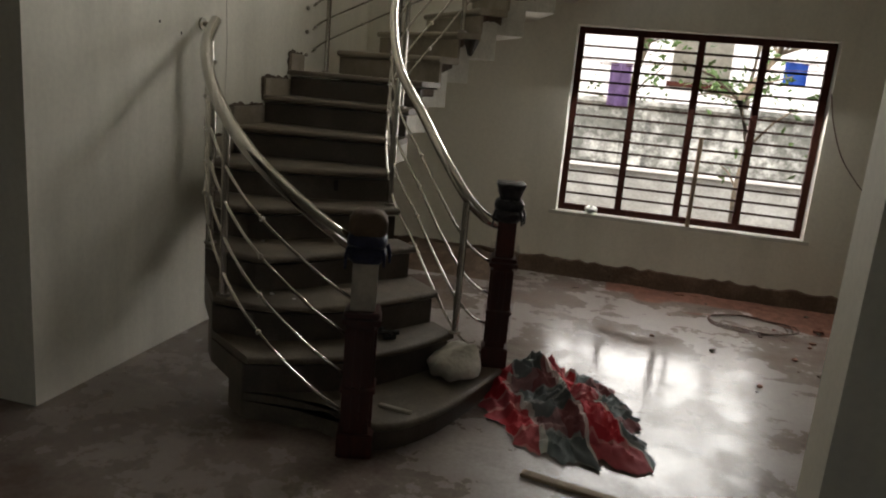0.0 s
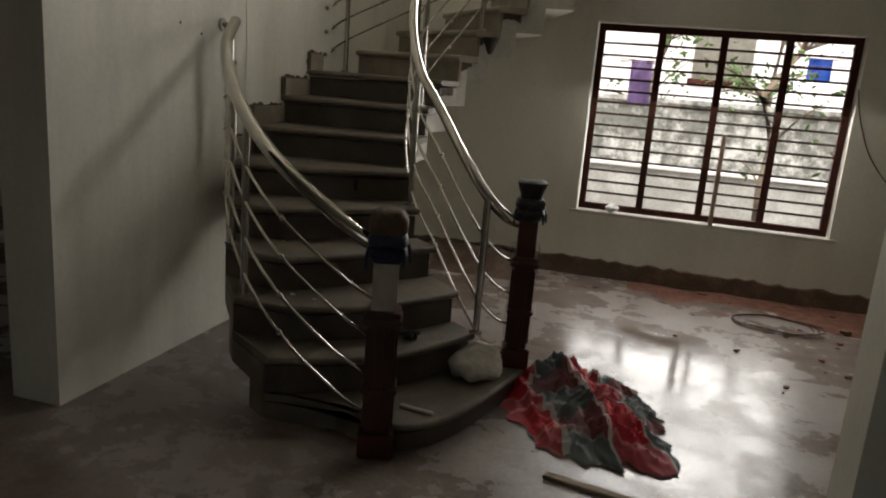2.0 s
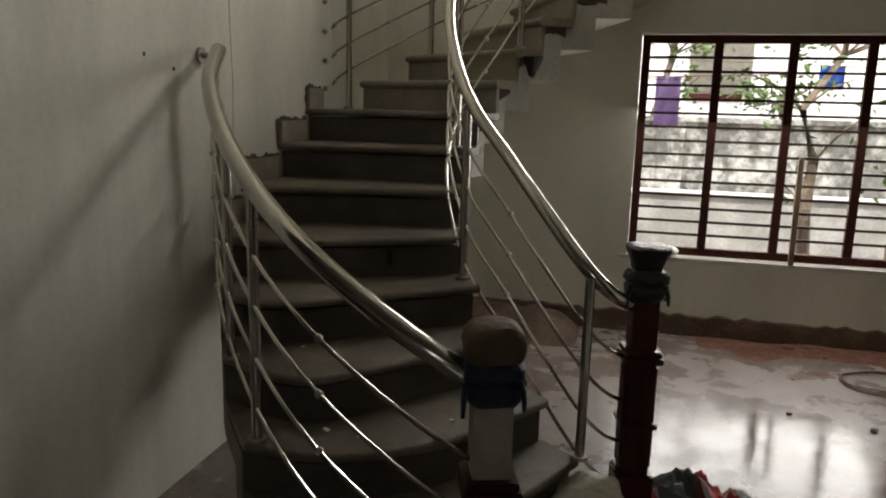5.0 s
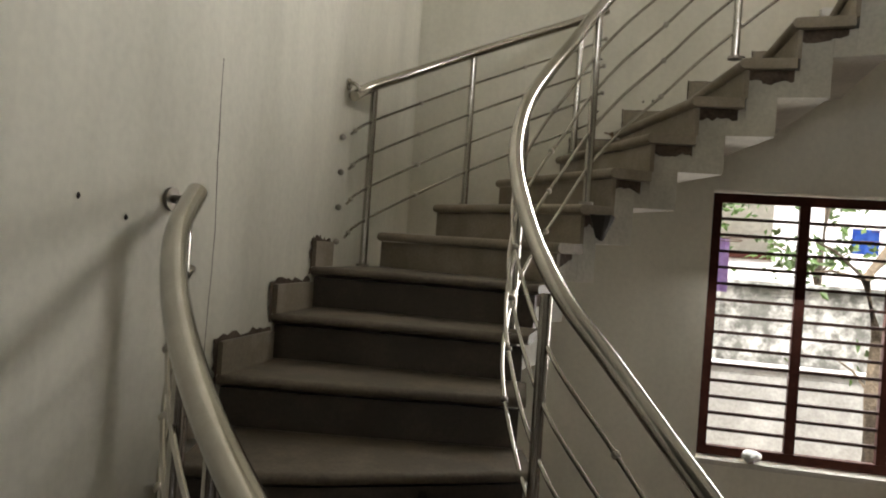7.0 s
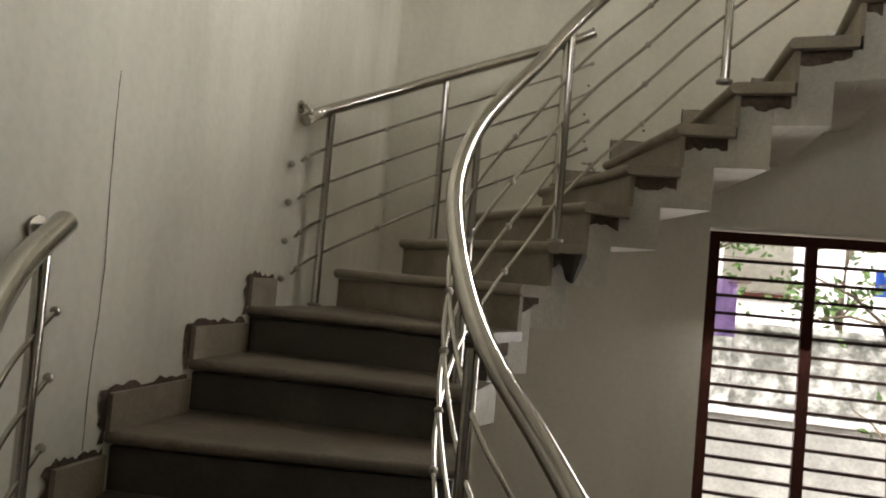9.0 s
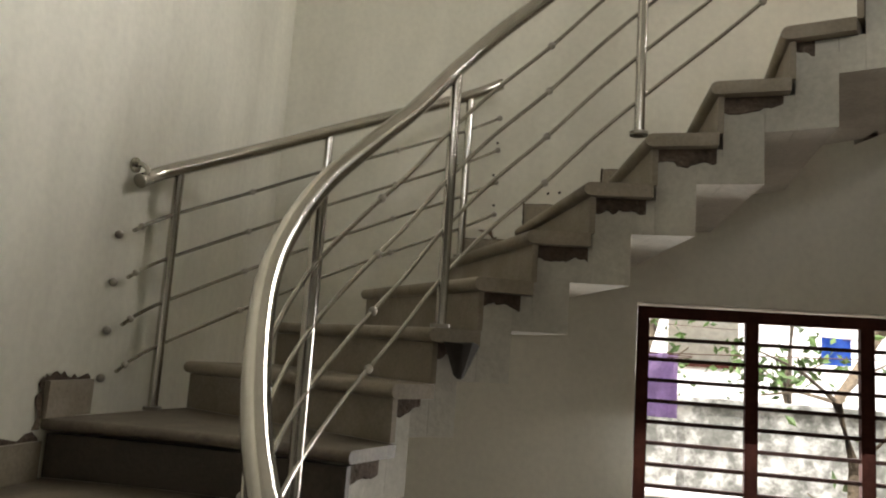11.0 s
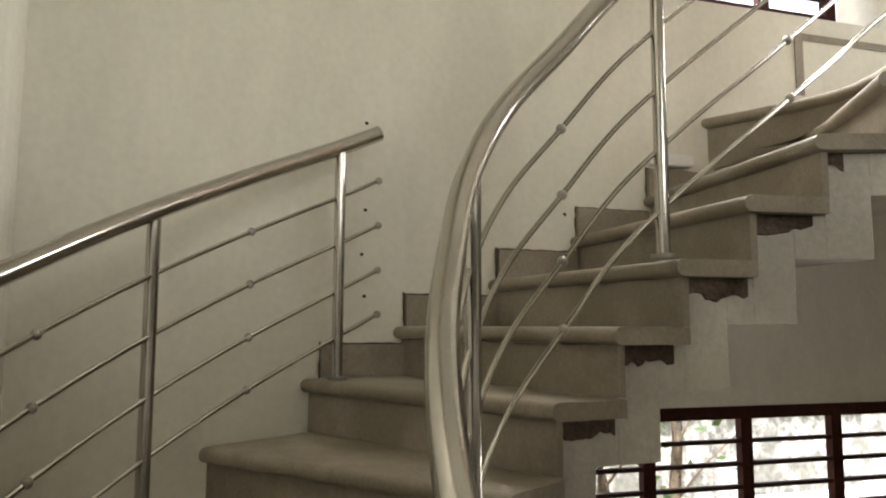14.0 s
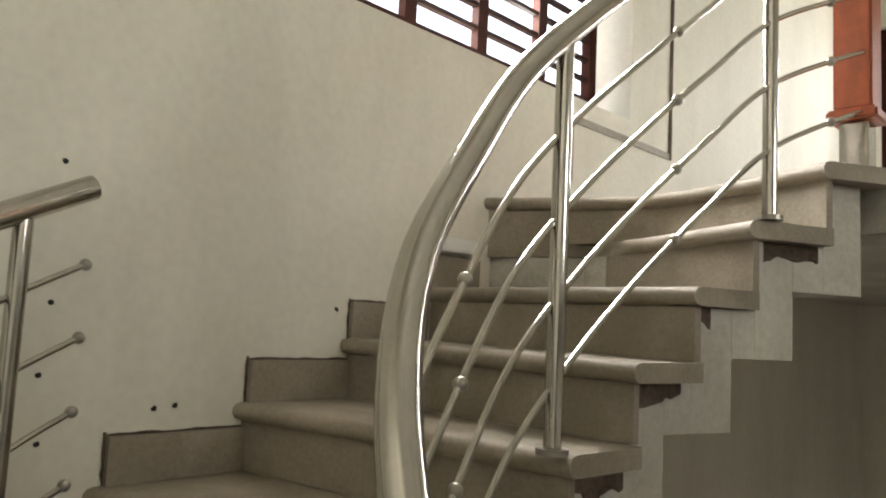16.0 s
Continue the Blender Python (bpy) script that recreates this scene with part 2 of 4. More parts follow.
def tube(points, r, sides=12, bm=None, taper=None):
    """A round bar along points."""
    bm = bm or bmesh.new()
    pts = [Vector(p) for p in points]
    rings, up = [], Vector((0.13, 0.21, 0.97))
    for i, p in enumerate(pts):
        d = (pts[min(i + 1, len(pts) - 1)] - pts[max(i - 1, 0)]).normalized()
        if abs(d.z) > 0.95:
            up = Vector((1, 0, 0)) if i == 0 else up
        a = d.cross(up).normalized()
        b = d.cross(a).normalized()
        up = -b if i else up
        up = b
        rad = r if taper is None else r + (taper - r) * i / (len(pts) - 1)
        rings.append([bm.verts.new(p + rad * (math.cos(t) * a + math.sin(t) * b)) for t in (2 * math.pi * k / sides for k in range(sides))])
    for q, w in zip(rings, rings[1:]):
        # match ring starts to avoid twist
        s = min(range(sides), key=lambda k: (w[k].co - q[0].co).length)
        w[:] = w[s:] + w[:s]
        if (w[1].co - q[1].co).length > (w[-1].co - q[1].co).length:
            w[:] = [w[0]] + w[:0:-1]
        for k in range(sides):
            bm.faces.new((q[k], q[(k + 1) % sides], w[(k + 1) % sides], w[k]))
    bm.faces.new(rings[0])
    bm.faces.new(rings[-1])
    return bm


def ball(bm, p, r, squash=1.0, seg=10):
    return bmesh.ops.create_uvsphere(bm, u_segments=seg, v_segments=max(5, seg // 2 + 1), radius=r, matrix=Matrix.Translation(p) @ Matrix.Diagonal((1, 1, squash, 1)))


def spline(ctrl, n=8):
    """Points along a smooth curve through ctrl."""
    c = [Vector(p) for p in ctrl]
    out = []
    for i in range(len(c) - 1):
        p0, p1, p2, p3 = c[max(i - 1, 0)], c[i], c[i + 1], c[min(i + 2, len(c) - 1)]
        for k in range(n):
            t = k / n
            out.append(0.5 * (2 * p1 + (p2 - p0) * t + (2 * p0 - 5 * p1 + 4 * p2 - p3) * t * t + (3 * p1 - p0 - 3 * p2 + p3) * t ** 3))
    return out + [c[-1]]


# ---- the shell of the house ----
LEFT, BACK, RIGHT, FRONT, FAR, TOP, SLAB = -1.17, 7.58, 5.6, -2.0, -4.6, 6.2, 3.135
GROUND = 0.045
WIN = (0.53, 2.36, 0.575, 2.0)
WIN2 = (0.53, 2.0, 3.63, 4.95)


def wall_y(name, y0, y1, x0, x1, z0, z1, holes, label):
    """A wall along x with rectangular openings (x0, x1, z0, z1), none above another's span in part."""
    bm = bmesh.new()
    zs = sorted({z0, z1, *(h[2] for h in holes), *(h[3] for h in holes)})
    for a, b in zip(zs, zs[1:]):
        cuts = sorted((h[0], h[1]) for h in holes if h[2] <= a and h[3] >= b)
        x = x0
        for c, d in cuts:
            box(bm, x, c, y0, y1, a, b)
            x = d
        box(bm, x, x1, y0, y1, a, b)
    return tagged(part(name, bm, PLASTER), label, "wall", kind="structure")


def wall_x(name, x0, x1, y0, y1, z0, z1, holes, label):
    bm = bmesh.new()
    zs = sorted({z0, z1, *(h[2] for h in holes), *(h[3] for h in holes)})
    for a, b in zip(zs, zs[1:]):
        cuts = sorted((h[0], h[1]) for h in holes if h[2] <= a and h[3] >= b)
        y = y0
        for c, d in cuts:
            box(bm, x0, x1, y, c, a, b)
            y = d
        box(bm, x0, x1, y, y1, a, b)
    return tagged(part(name, bm, PLASTER), label, "wall", kind="structure")


G = 0.008
tagged(part("floor", boxes((FAR, RIGHT, FRONT, BACK, -0.2, GROUND)), FLOOR), "dusty wet-looking bare cement floor with glossy patches", "floor", kind="structure")
wall_y("wall_north", BACK, BACK + 0.23, FAR, RIGHT + 0.23, -0.2, TOP, [(WIN[0] - G, WIN[1] + G, WIN[2] - G, WIN[3] + 0.01), (WIN2[0] - G, WIN2[1] + 0.16, WIN2[2] - G, WIN2[3] + 0.01)], "off-white plastered wall with two barred windows")
wall_x("wall_west", LEFT - 0.24, LEFT, 4.03, BACK, 0, TOP, [], "off-white plastered stair wall with stains and streaks").data.materials[0] = WESTWALL
wall_x("wall_east", RIGHT, RIGHT + 0.23, FRONT - 0.23, BACK, -0.2, TOP, [(5.95, 7.45, 3.75, 5.15)], "off-white plastered wall with an upper window")
# unseen wall; both openings are added to let the fill light through
wall_y("wall_south", FRONT - 0.23, FRONT, FAR, RIGHT, -0.2, TOP, [(0.8, 1.6, 1.3, 2.1), (0.9, 3.9, 3.8, 5.4)], "unseen plain wall behind with two openings added for fill light")
wall_x("wall_far", FAR - 0.23, FAR, FRONT - 0.23, BACK + 0.23, -0.2, TOP, [(5.0, 5.6, 1.2, 2.0)], "plain plastered wall of the side room")
wall_y("wall_pier", 3.94, 4.17, PIER_X, RIGHT, 0, 2.95, [], "plastered wall end beside the opening")
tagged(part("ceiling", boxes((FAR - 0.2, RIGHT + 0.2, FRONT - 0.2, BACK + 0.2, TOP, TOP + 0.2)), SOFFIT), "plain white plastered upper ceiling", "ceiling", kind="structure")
# Last box: unseen slab added to shade the west wall and lower steps.
tagged(part("unseen_floor_slab", boxes((FAR, RIGHT, FRONT, 4.02, 2.95, SLAB), (FAR, LEFT - 0.24, 4.02, BACK, 2.95, SLAB), (1.8, RIGHT, 4.02, 6.3, 2.95, SLAB)), SOFFIT), "plastered concrete slab of the upper floor, unseen part added for shade", "slab", kind="structure")

# raw strip along the foot of the walls
rng = random.Random(4)


def ragged_strip(name, a, b, depth, height, label):
    """A rough unplastered band at a wall's foot, with an uneven top."""
    a, b = Vector(a), Vector(b)
    n = max(8, int((b - a).length / 0.06))
    d = (b - a).normalized()
    nrm = Vector((d.y, -d.x, 0))
    bm = bmesh.new()
    rows = []
    for i in range(n + 1):
        p = a + (b - a) * i / n
        h, w = height + rng.uniform(-0.012, 0.014), depth + rng.uniform(0, 0.008)
        rows.append([bm.verts.new(q) for q in (p, p + nrm * w, p + nrm * w + Vector((0, 0, h)), p + Vector((0, 0, h + 0.006)))])
    for q, w in zip(rows, rows[1:]):
        for k in range(3):
            bm.faces.new((q[k], q[k + 1], w[k + 1], w[k]))
    return tagged(part(name, bm, BASE), label, "baseboard", kind="structure")


ragged_strip("baseboard", (LEFT, BACK, GROUND), (RIGHT, BACK, GROUND), 0.02, 0.135, "rough brown unplastered band at the wall's foot")
ragged_strip("baseboard", (RIGHT, BACK, GROUND), (RIGHT, 4.2, GROUND), 0.02, 0.135, "rough brown unplastered band at the wall's foot")


# ---- windows ----
def barred_window(name, rect, y, lights, bars, label, reveal=0.0):
    x0, x1, z0, z1 = rect
    w = thing(name, label, "window", kind="structure", at=((x0 + x1) / 2, y, z0))
    inv = Matrix.Translation(w.location).inverted()

    def add(nm, bm, mat, lab=""):
        bmesh.ops.transform(bm, matrix=inv, verts=bm.verts)
        return part(nm, bm, mat, w, lab)
    f, d = 0.05, 0.022
    add("window_frame", boxes((x0, x1, y - d, y + d, z0, z0 + f), (x0, x1, y - d, y + d, z1 - f, z1), (x0, x0 + f, y - d, y + d, z0 + f, z1 - f), (x1 - f, x1, y - d, y + d, z0 + f, z1 - f)), FRAME)
    step = (x1 - x0 - f) / lights
    for i in range(1, lights):
        x = x0 + f / 2 + i * step
        add("mullion", boxes((x - 0.026, x + 0.026, y - d + 0.004, y + d - 0.004, z0 + f, z1 - f)), FRAME)
    for i in range(lights):
        a, b = x0 + f / 2 + i * step + 0.022, x0 + f / 2 + (i + 1) * step - 0.022
        for k in range(bars):
            z = z0 + f + (z1 - z0 - 2 * f) * (k + 1) / (bars + 1)
            add("bar", boxes((a, b, y - 0.012, y + 0.012, z - 0.008, z + 0.008)), BAR)
    return w


barred_window("window_1", WIN, WIN_Y, 4, 14, "dark brown wooden window with horizontal iron bars")
barred_window("window_2", WIN2, WIN_Y, 4, 13, "upper dark wooden window with horizontal iron bars")
tagged(part("window_sill", boxes((WIN[0] - 0.06, WIN[1] + 0.05, BACK - 0.014, BACK + 0.03, WIN[2] - 0.03, WIN[2] - 0.004)), SOFFIT), "white cement sill under the window", "sill", kind="structure")

# upper window in the east wall
w3 = thing("window_3", "upper dark wooden window with horizontal iron bars", "window", kind="structure", at=(RIGHT + 0.1, 6.70, 3.75))
part("window_frame", boxes((-0.04, 0.04, -0.75, 0.75, 0, 0.05), (-0.04, 0.04, -0.75, 0.75, 1.35, 1.4), (-0.04, 0.04, -0.75, -0.7, 0.05, 1.35), (-0.04, 0.04, 0.7, 0.75, 0.05, 1.35)), FRAME, w3)
for i in range(3):
    part("mullion", boxes((-0.036, 0.036, -0.37 + i * 0.36, -0.32 + i * 0.36, 0.05, 1.35)), FRAME, w3)
for k in range(13):
    part("bar", boxes((-0.012, 0.012, -0.7, 0.7, 0.13 + k * 0.093, 0.146 + k * 0.093)), BAR, w3)

# ---- the stair ----
H = 0.165
NOSE = [
    None,
    ((0.00, 4.33), (0.26, 4.25), (0.45, 4.50), (0.60, 5.06)),
    ((-0.34, 4.27), (-0.13, 4.37), (0.13, 4.57), (0.36, 4.98)),
    ((-0.62, 4.46), (-0.33, 4.47), (-0.03, 4.67), (0.24, 5.08)),
    ((-0.84, 4.74), (-0.50, 4.62), (-0.24, 4.87), (0.06, 5.25)),
    ((-0.97, 4.94), (-0.70, 4.88), (-0.40, 5.10), (-0.07, 5.35)),
    ((-1.07, 5.15), (-0.82, 5.17), (-0.54, 5.30), (-0.17, 5.50)),
    ((-1.17, 5.51), (-0.90, 5.55), (-0.60, 5.61), (-0.22, 5.69)),
    ((-1.17, 5.87), (-0.90, 5.90), (-0.60, 5.92), (-0.25, 5.93)),
    ((-1.17, 6.20), (-0.90, 6.22), (-0.60, 6.21), (-0.25, 6.16)),
    ((-1.090, 6.780), (-0.787, 6.630), (-0.494, 6.485), (-0.200, 6.340)),
    ((-0.890, 7.040), (-0.632, 6.839), (-0.381, 6.645), (-0.130, 6.450)),
    ((-0.620, 7.300), (-0.416, 7.042), (-0.218, 6.791), (-0.020, 6.540)),
    ((-0.330, 7.520), (-0.177, 7.221), (-0.028, 6.930), (0.120, 6.640)),
    ((-0.020, 7.580), (0.085, 7.269), (0.188, 6.967), (0.290, 6.665)),
    ((0.320, 7.580), (0.373, 7.276), (0.424, 6.980), (0.475, 6.685)),
    ((0.640, 7.580), (0.649, 7.271), (0.657, 6.970), (0.665, 6.670)),
    ((0.950, 7.580), (0.921, 7.262), (0.893, 6.954), (0.865, 6.645)),
    ((1.370, 7.220), (1.254, 7.007), (1.142, 6.801), (1.030, 6.595)),
    ((1.22, 7.58), (1.43, 7.15), (1.36, 6.80), (1.23, 6.50)),
    ((1.62, 7.58), (1.72, 7.15), (1.62, 6.75), (1.42, 6.39)),
]
STEPS = 19


def line_of(k, per=4):
    """Points along the nose of step k, outer end first."""
    return [Vector((p[0], p[1])) for p in spline([(*q, 0) for q in NOSE[k]], per)]


def back_by(k, d):
    """The nose line of step k, set back by d towards the next step."""
    a, b = line_of(k), line_of(k + 1)
    out = []
    for p, q in zip(a, b):
        v = q - p
        out.append(p + v.normalized() * min(d, v.length * 0.9) if v.length > 1e-4 else p)
    return out


def trim(line, d):
    """The line with its inner end pulled back by d."""
    v = (line[-1] - line[-2]).normalized()
    return line[:-1] + [line[-1] - v * min(d, 0.8 * (line[-1] - line[-2]).length)]


stair = thing("staircase", "winding stone-clad folded concrete staircase with rounded nosings", "staircase", at=(0, 5, 0))
bpy.context.view_layer.update()


def stair_part(name, bm, mat, label="", smooth=False, parent=None):
    bmesh.ops.transform(bm, matrix=Matrix.Translation((0, -5, 0)), verts=bm.verts)
    return part(name, bm, mat, parent or stair, label, smooth)


def strip(front, rear, z0, z1):
    """A solid band between two lines of equal length."""
    bm = bmesh.new()
    rows = [[bm.verts.new((p.x, p.y, z0)), bm.verts.new((q.x, q.y, z0)), bm.verts.new((q.x, q.y, z1)), bm.verts.new((p.x, p.y, z1))] for p, q in zip(front, rear)]
    for a, b in zip(rows, rows[1:]):
        for i in range(4):
            j = (i + 1) % 4
            bm.faces.new((a[i], a[j], b[j], b[i]))
    bm.faces.new(rows[0][::-1])
    bm.faces.new(rows[-1])
    return bm


def tread(k):
    """A stone tread with a rounded nose."""
    top, th = k * H, 0.042 if k > 9 else 0.034
    r = th / 2
    front = line_of(k)
    rear = back_by(k + 1, 0.03) if k < STEPS else line_of(k + 1)
    bm = bmesh.new()
    rows = []
    for p, q in zip(front, rear):
        d = (p - q).normalized()
        sec = [(q.x, q.y, top - th), (q.x, q.y, top)]
        c = p - d * r
        for a in (90, 54, 18, -18, -54, -90):
            e = c + d * r * math.cos(radians(a))
            sec.append((e.x, e.y, top - r + r * math.sin(radians(a))))
        rows.append([bm.verts.new(s) for s in sec])
    for a, b in zip(rows, rows[1:]):
        for i in range(len(a)):
            j = (i + 1) % len(a)
            bm.faces.new((a[i], a[j], b[j], b[i]))
    bm.faces.new(rows[0][::-1])
    bm.faces.new(rows[-1])
    return bm


for k in range(1, STEPS + 1):
    stair_part("tread", tread(k), STONE if k > 9 else STONE_LOW_SHADED, smooth=True)
    set_in = 0.028
    lo = (k - 1) * H + (0 if k == 1 else 0.0015)
    stair_part("riser", strip(trim(back_by(k, set_in), 0.02), trim(back_by(k, set_in + 0.018), 0.02), lo, k * H - 0.0435), STONE if k > 9 else STONE_DARK_SHADED)
    base = 0.0 if k == 1 else (k - 1) * H - 0.155
    over = 0.07 if k > 8 else 0.045
    if k == 1:
        stair_part("step_slab", strip(trim(back_by(1, 0.05), over), trim(back_by(2, 0.045), over), 0.0, H - 0.044), STONE_LOW_SHADED)
        continue
    SIDE = SOFFIT if k > 4 else STONE_LOW_SHADED
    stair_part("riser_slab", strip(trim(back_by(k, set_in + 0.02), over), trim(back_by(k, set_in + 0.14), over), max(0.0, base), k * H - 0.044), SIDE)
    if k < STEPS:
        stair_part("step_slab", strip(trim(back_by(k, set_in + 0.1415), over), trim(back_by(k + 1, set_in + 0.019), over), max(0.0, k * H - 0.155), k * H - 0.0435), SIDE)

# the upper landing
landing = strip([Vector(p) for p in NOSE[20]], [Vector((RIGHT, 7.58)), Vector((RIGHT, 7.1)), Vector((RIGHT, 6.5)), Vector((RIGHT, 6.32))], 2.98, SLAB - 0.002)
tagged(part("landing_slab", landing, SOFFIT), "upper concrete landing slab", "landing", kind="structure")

# ---- railings ----
def railing(name, label, ctrl, posts, rods, rod_heights, rail_r, at, converge=0.0):
    """A handrail through ctrl, posts (x, y, foot, top) and thin rods at heights under the rail."""
    t = thing(name, label, "railing", at=at)
    back = Matrix.Translation(at).inverted()

    def add(nm, bm, mat, lab="", parent=None):
        bmesh.ops.transform(bm, matrix=back, verts=bm.verts)
        return part(nm, bm, mat, parent or t, lab, smooth=True)
    path = spline(ctrl, 10)
    add("handrail", tube(path, rail_r, 18), STEEL)
    for x, y, z0, z1 in posts:
        p = add("post", tube([(x, y, z0 + 0.001), (x, y, z1)], 0.017, 14), STEEL)
        add("foot_plate", tube([(x, y, z0 + 0.001), (x, y, z0 + 0.012)], 0.03, 14), DULL_STEEL)
    for h in rod_heights:
        line = [Vector((p.x, p.y, p.z - h * (1 - converge * i / len(path)))) for i, p in enumerate(path)]
        line = line[rods[0]:len(line) - rods[1]]
        rod = add("rod", tube(line, 0.0065, 8), STEEL)
        for i in rods[2]:
            bm = bmesh.new()
            ball(bm, line[i], 0.0125)
            add("rod_joint", bm, DULL_STEEL, parent=rod)
    return t, add


RISE = {3: 0.655, 4: 0.675, 5: 0.69, 6: 0.715, 7: 0.75, 8: 0.78, 9: 0.79, 10: 0.785, 11: 0.79, 12: 0.80, 13: 0.81}
inner = [(0.52, 5.10, 0.86), (0.44, 5.03, 0.905), (0.34, 5.02, 1.00)] + [(x, y, k * H + RISE.get(k, 0.83)) for k, x, y in (
    (3, 0.20, 5.12), (4, 0.03, 5.28), (5, -0.13, 5.40), (6, -0.24, 5.56), (7, -0.31, 5.74), (8, -0.315, 5.95), (9, -0.27, 6.17), (10, -0.20, 6.35), (11, -0.12, 6.49),
    (12, 0.00, 6.60), (13, 0.165, 6.67), (14, 0.335, 6.71), (15, 0.52, 6.71), (16, 0.72, 6.69), (17, 0.91, 6.64), (18, 1.09, 6.56))] + [(1.42, 6.44, 19 * H + 0.82)]
inner_rail, inner_add = railing("stair_railing", "polished steel railing with a pipe handrail and four thin rods", inner,
        [(0.36, 4.99, 2 * H, 0.97), (-0.16, 5.43, 5 * H, 5 * H + 0.67), (-0.322, 5.99, 8 * H, 8 * H + 0.79), (-0.11, 6.50, 11 * H, 11 * H + 0.8), (0.455, 6.71, 15 * H, 15 * H + 0.77), (1.08, 6.57, 18 * H, 18 * H + 0.80)],
        (3, 0, (36, 62, 91, 127, 162, 182)), (0.19, 0.345, 0.498, 0.652), 0.0255, (0.5, 5.1, 0.0))
outer = [(0.15, 4.22, 0.86), (-0.03, 4.20, 0.97), (-0.30, 4.28, 1.12), (-0.55, 4.45, 1.26), (-0.80, 4.70, 1.42), (-1.0, 4.98, 1.58), (-1.09, 5.20, 1.70)]
lower_rail, lower_add = railing("stair_railing", "dull steel railing with a pipe handrail ending at a wall bracket", outer,
        [(-0.59, 4.49, 3 * H, 1.275), (-0.80, 4.72, 4 * H, 1.42), (-1.065, 5.12, 5 * H, 1.64)], (1, 0, (19, 46, 59)), (0.205, 0.357, 0.517, 0.676), 0.029, (0.19, 4.2, 0.0))
lower_add("wall_bracket", tube([(-1.09, 5.19, 1.68), (-1.13, 5.2, 1.68), (LEFT + 0.001, 5.2, 1.68)], 0.012, 10), DULL_STEEL, "dark steel wall bracket")
lower_add("wall_flange", tube([(LEFT + 0.001, 5.2, 1.68), (LEFT + 0.012, 5.2, 1.68)], 0.032, 18), DULL_STEEL, "round steel wall flange")
corner = [(LEFT + 0.035, 6.46, 2.23), (-1.11, 6.60, 2.302), (-0.94, 6.87, 2.452), (-0.74, 7.08, 2.592), (-0.50, 7.27, 2.732), (-0.24, 7.42, 2.865), (-0.10, 7.46, 2.935)]
corner_rail, corner_add = railing("stair_railing", "polished steel guard railing across the open wall corner", corner,
        [(-1.10, 6.63, 9 * H, 2.30), (-0.74, 7.09, 11 * H, 2.575), (-0.23, 7.42, 13 * H, 2.85)], (0, 0, (4, 20, 40, 60)), (0.165, 0.318, 0.470, 0.618), 0.025, (-0.74, 7.09, 1.815), converge=0.05)

corner_add("wall_bracket", tube(spline([(LEFT + 0.002, 6.47, 2.285), (LEFT + 0.03, 6.47, 2.288), (LEFT + 0.05, 6.475, 2.27), (LEFT + 0.05, 6.478, 2.243)], 4), 0.009, 10), STEEL, "bent steel wall bracket")
corner_add("wall_flange", tube([(LEFT + 0.001, 6.47, 2.285), (LEFT + 0.009, 6.47, 2.285)], 0.026, 18), STEEL, "round steel wall flange")

# ---- newel posts ----
def wrapped_turning(profile, seed, crumple, sides=28):
    """A squarish turning of (height, half width) rings with a crumpled skin."""
    bm = bmesh.new()
    rings = []
    for z, r in profile:
        ring = []
        for k in range(sides):
            t = 2 * math.pi * k / sides
            c, q = math.cos(t), math.sin(t)
            f = r / (abs(c) ** 5 + abs(q) ** 5) ** 0.2
            p = Vector((c * f, q * f, z))
            ring.append(bm.verts.new(p + crumple * noise.noise_vector(p * 38 + Vector((seed, 0, 0)))))
        rings.append(ring)
    for u, v in zip(rings, rings[1:]):
        for k in range(sides):
            bm.faces.new((u[k], u[(k + 1) % sides], v[(k + 1) % sides], v[k]))
    bm.faces.new(rings[0][::-1])
    bm.faces.new(rings[-1])
    return bm


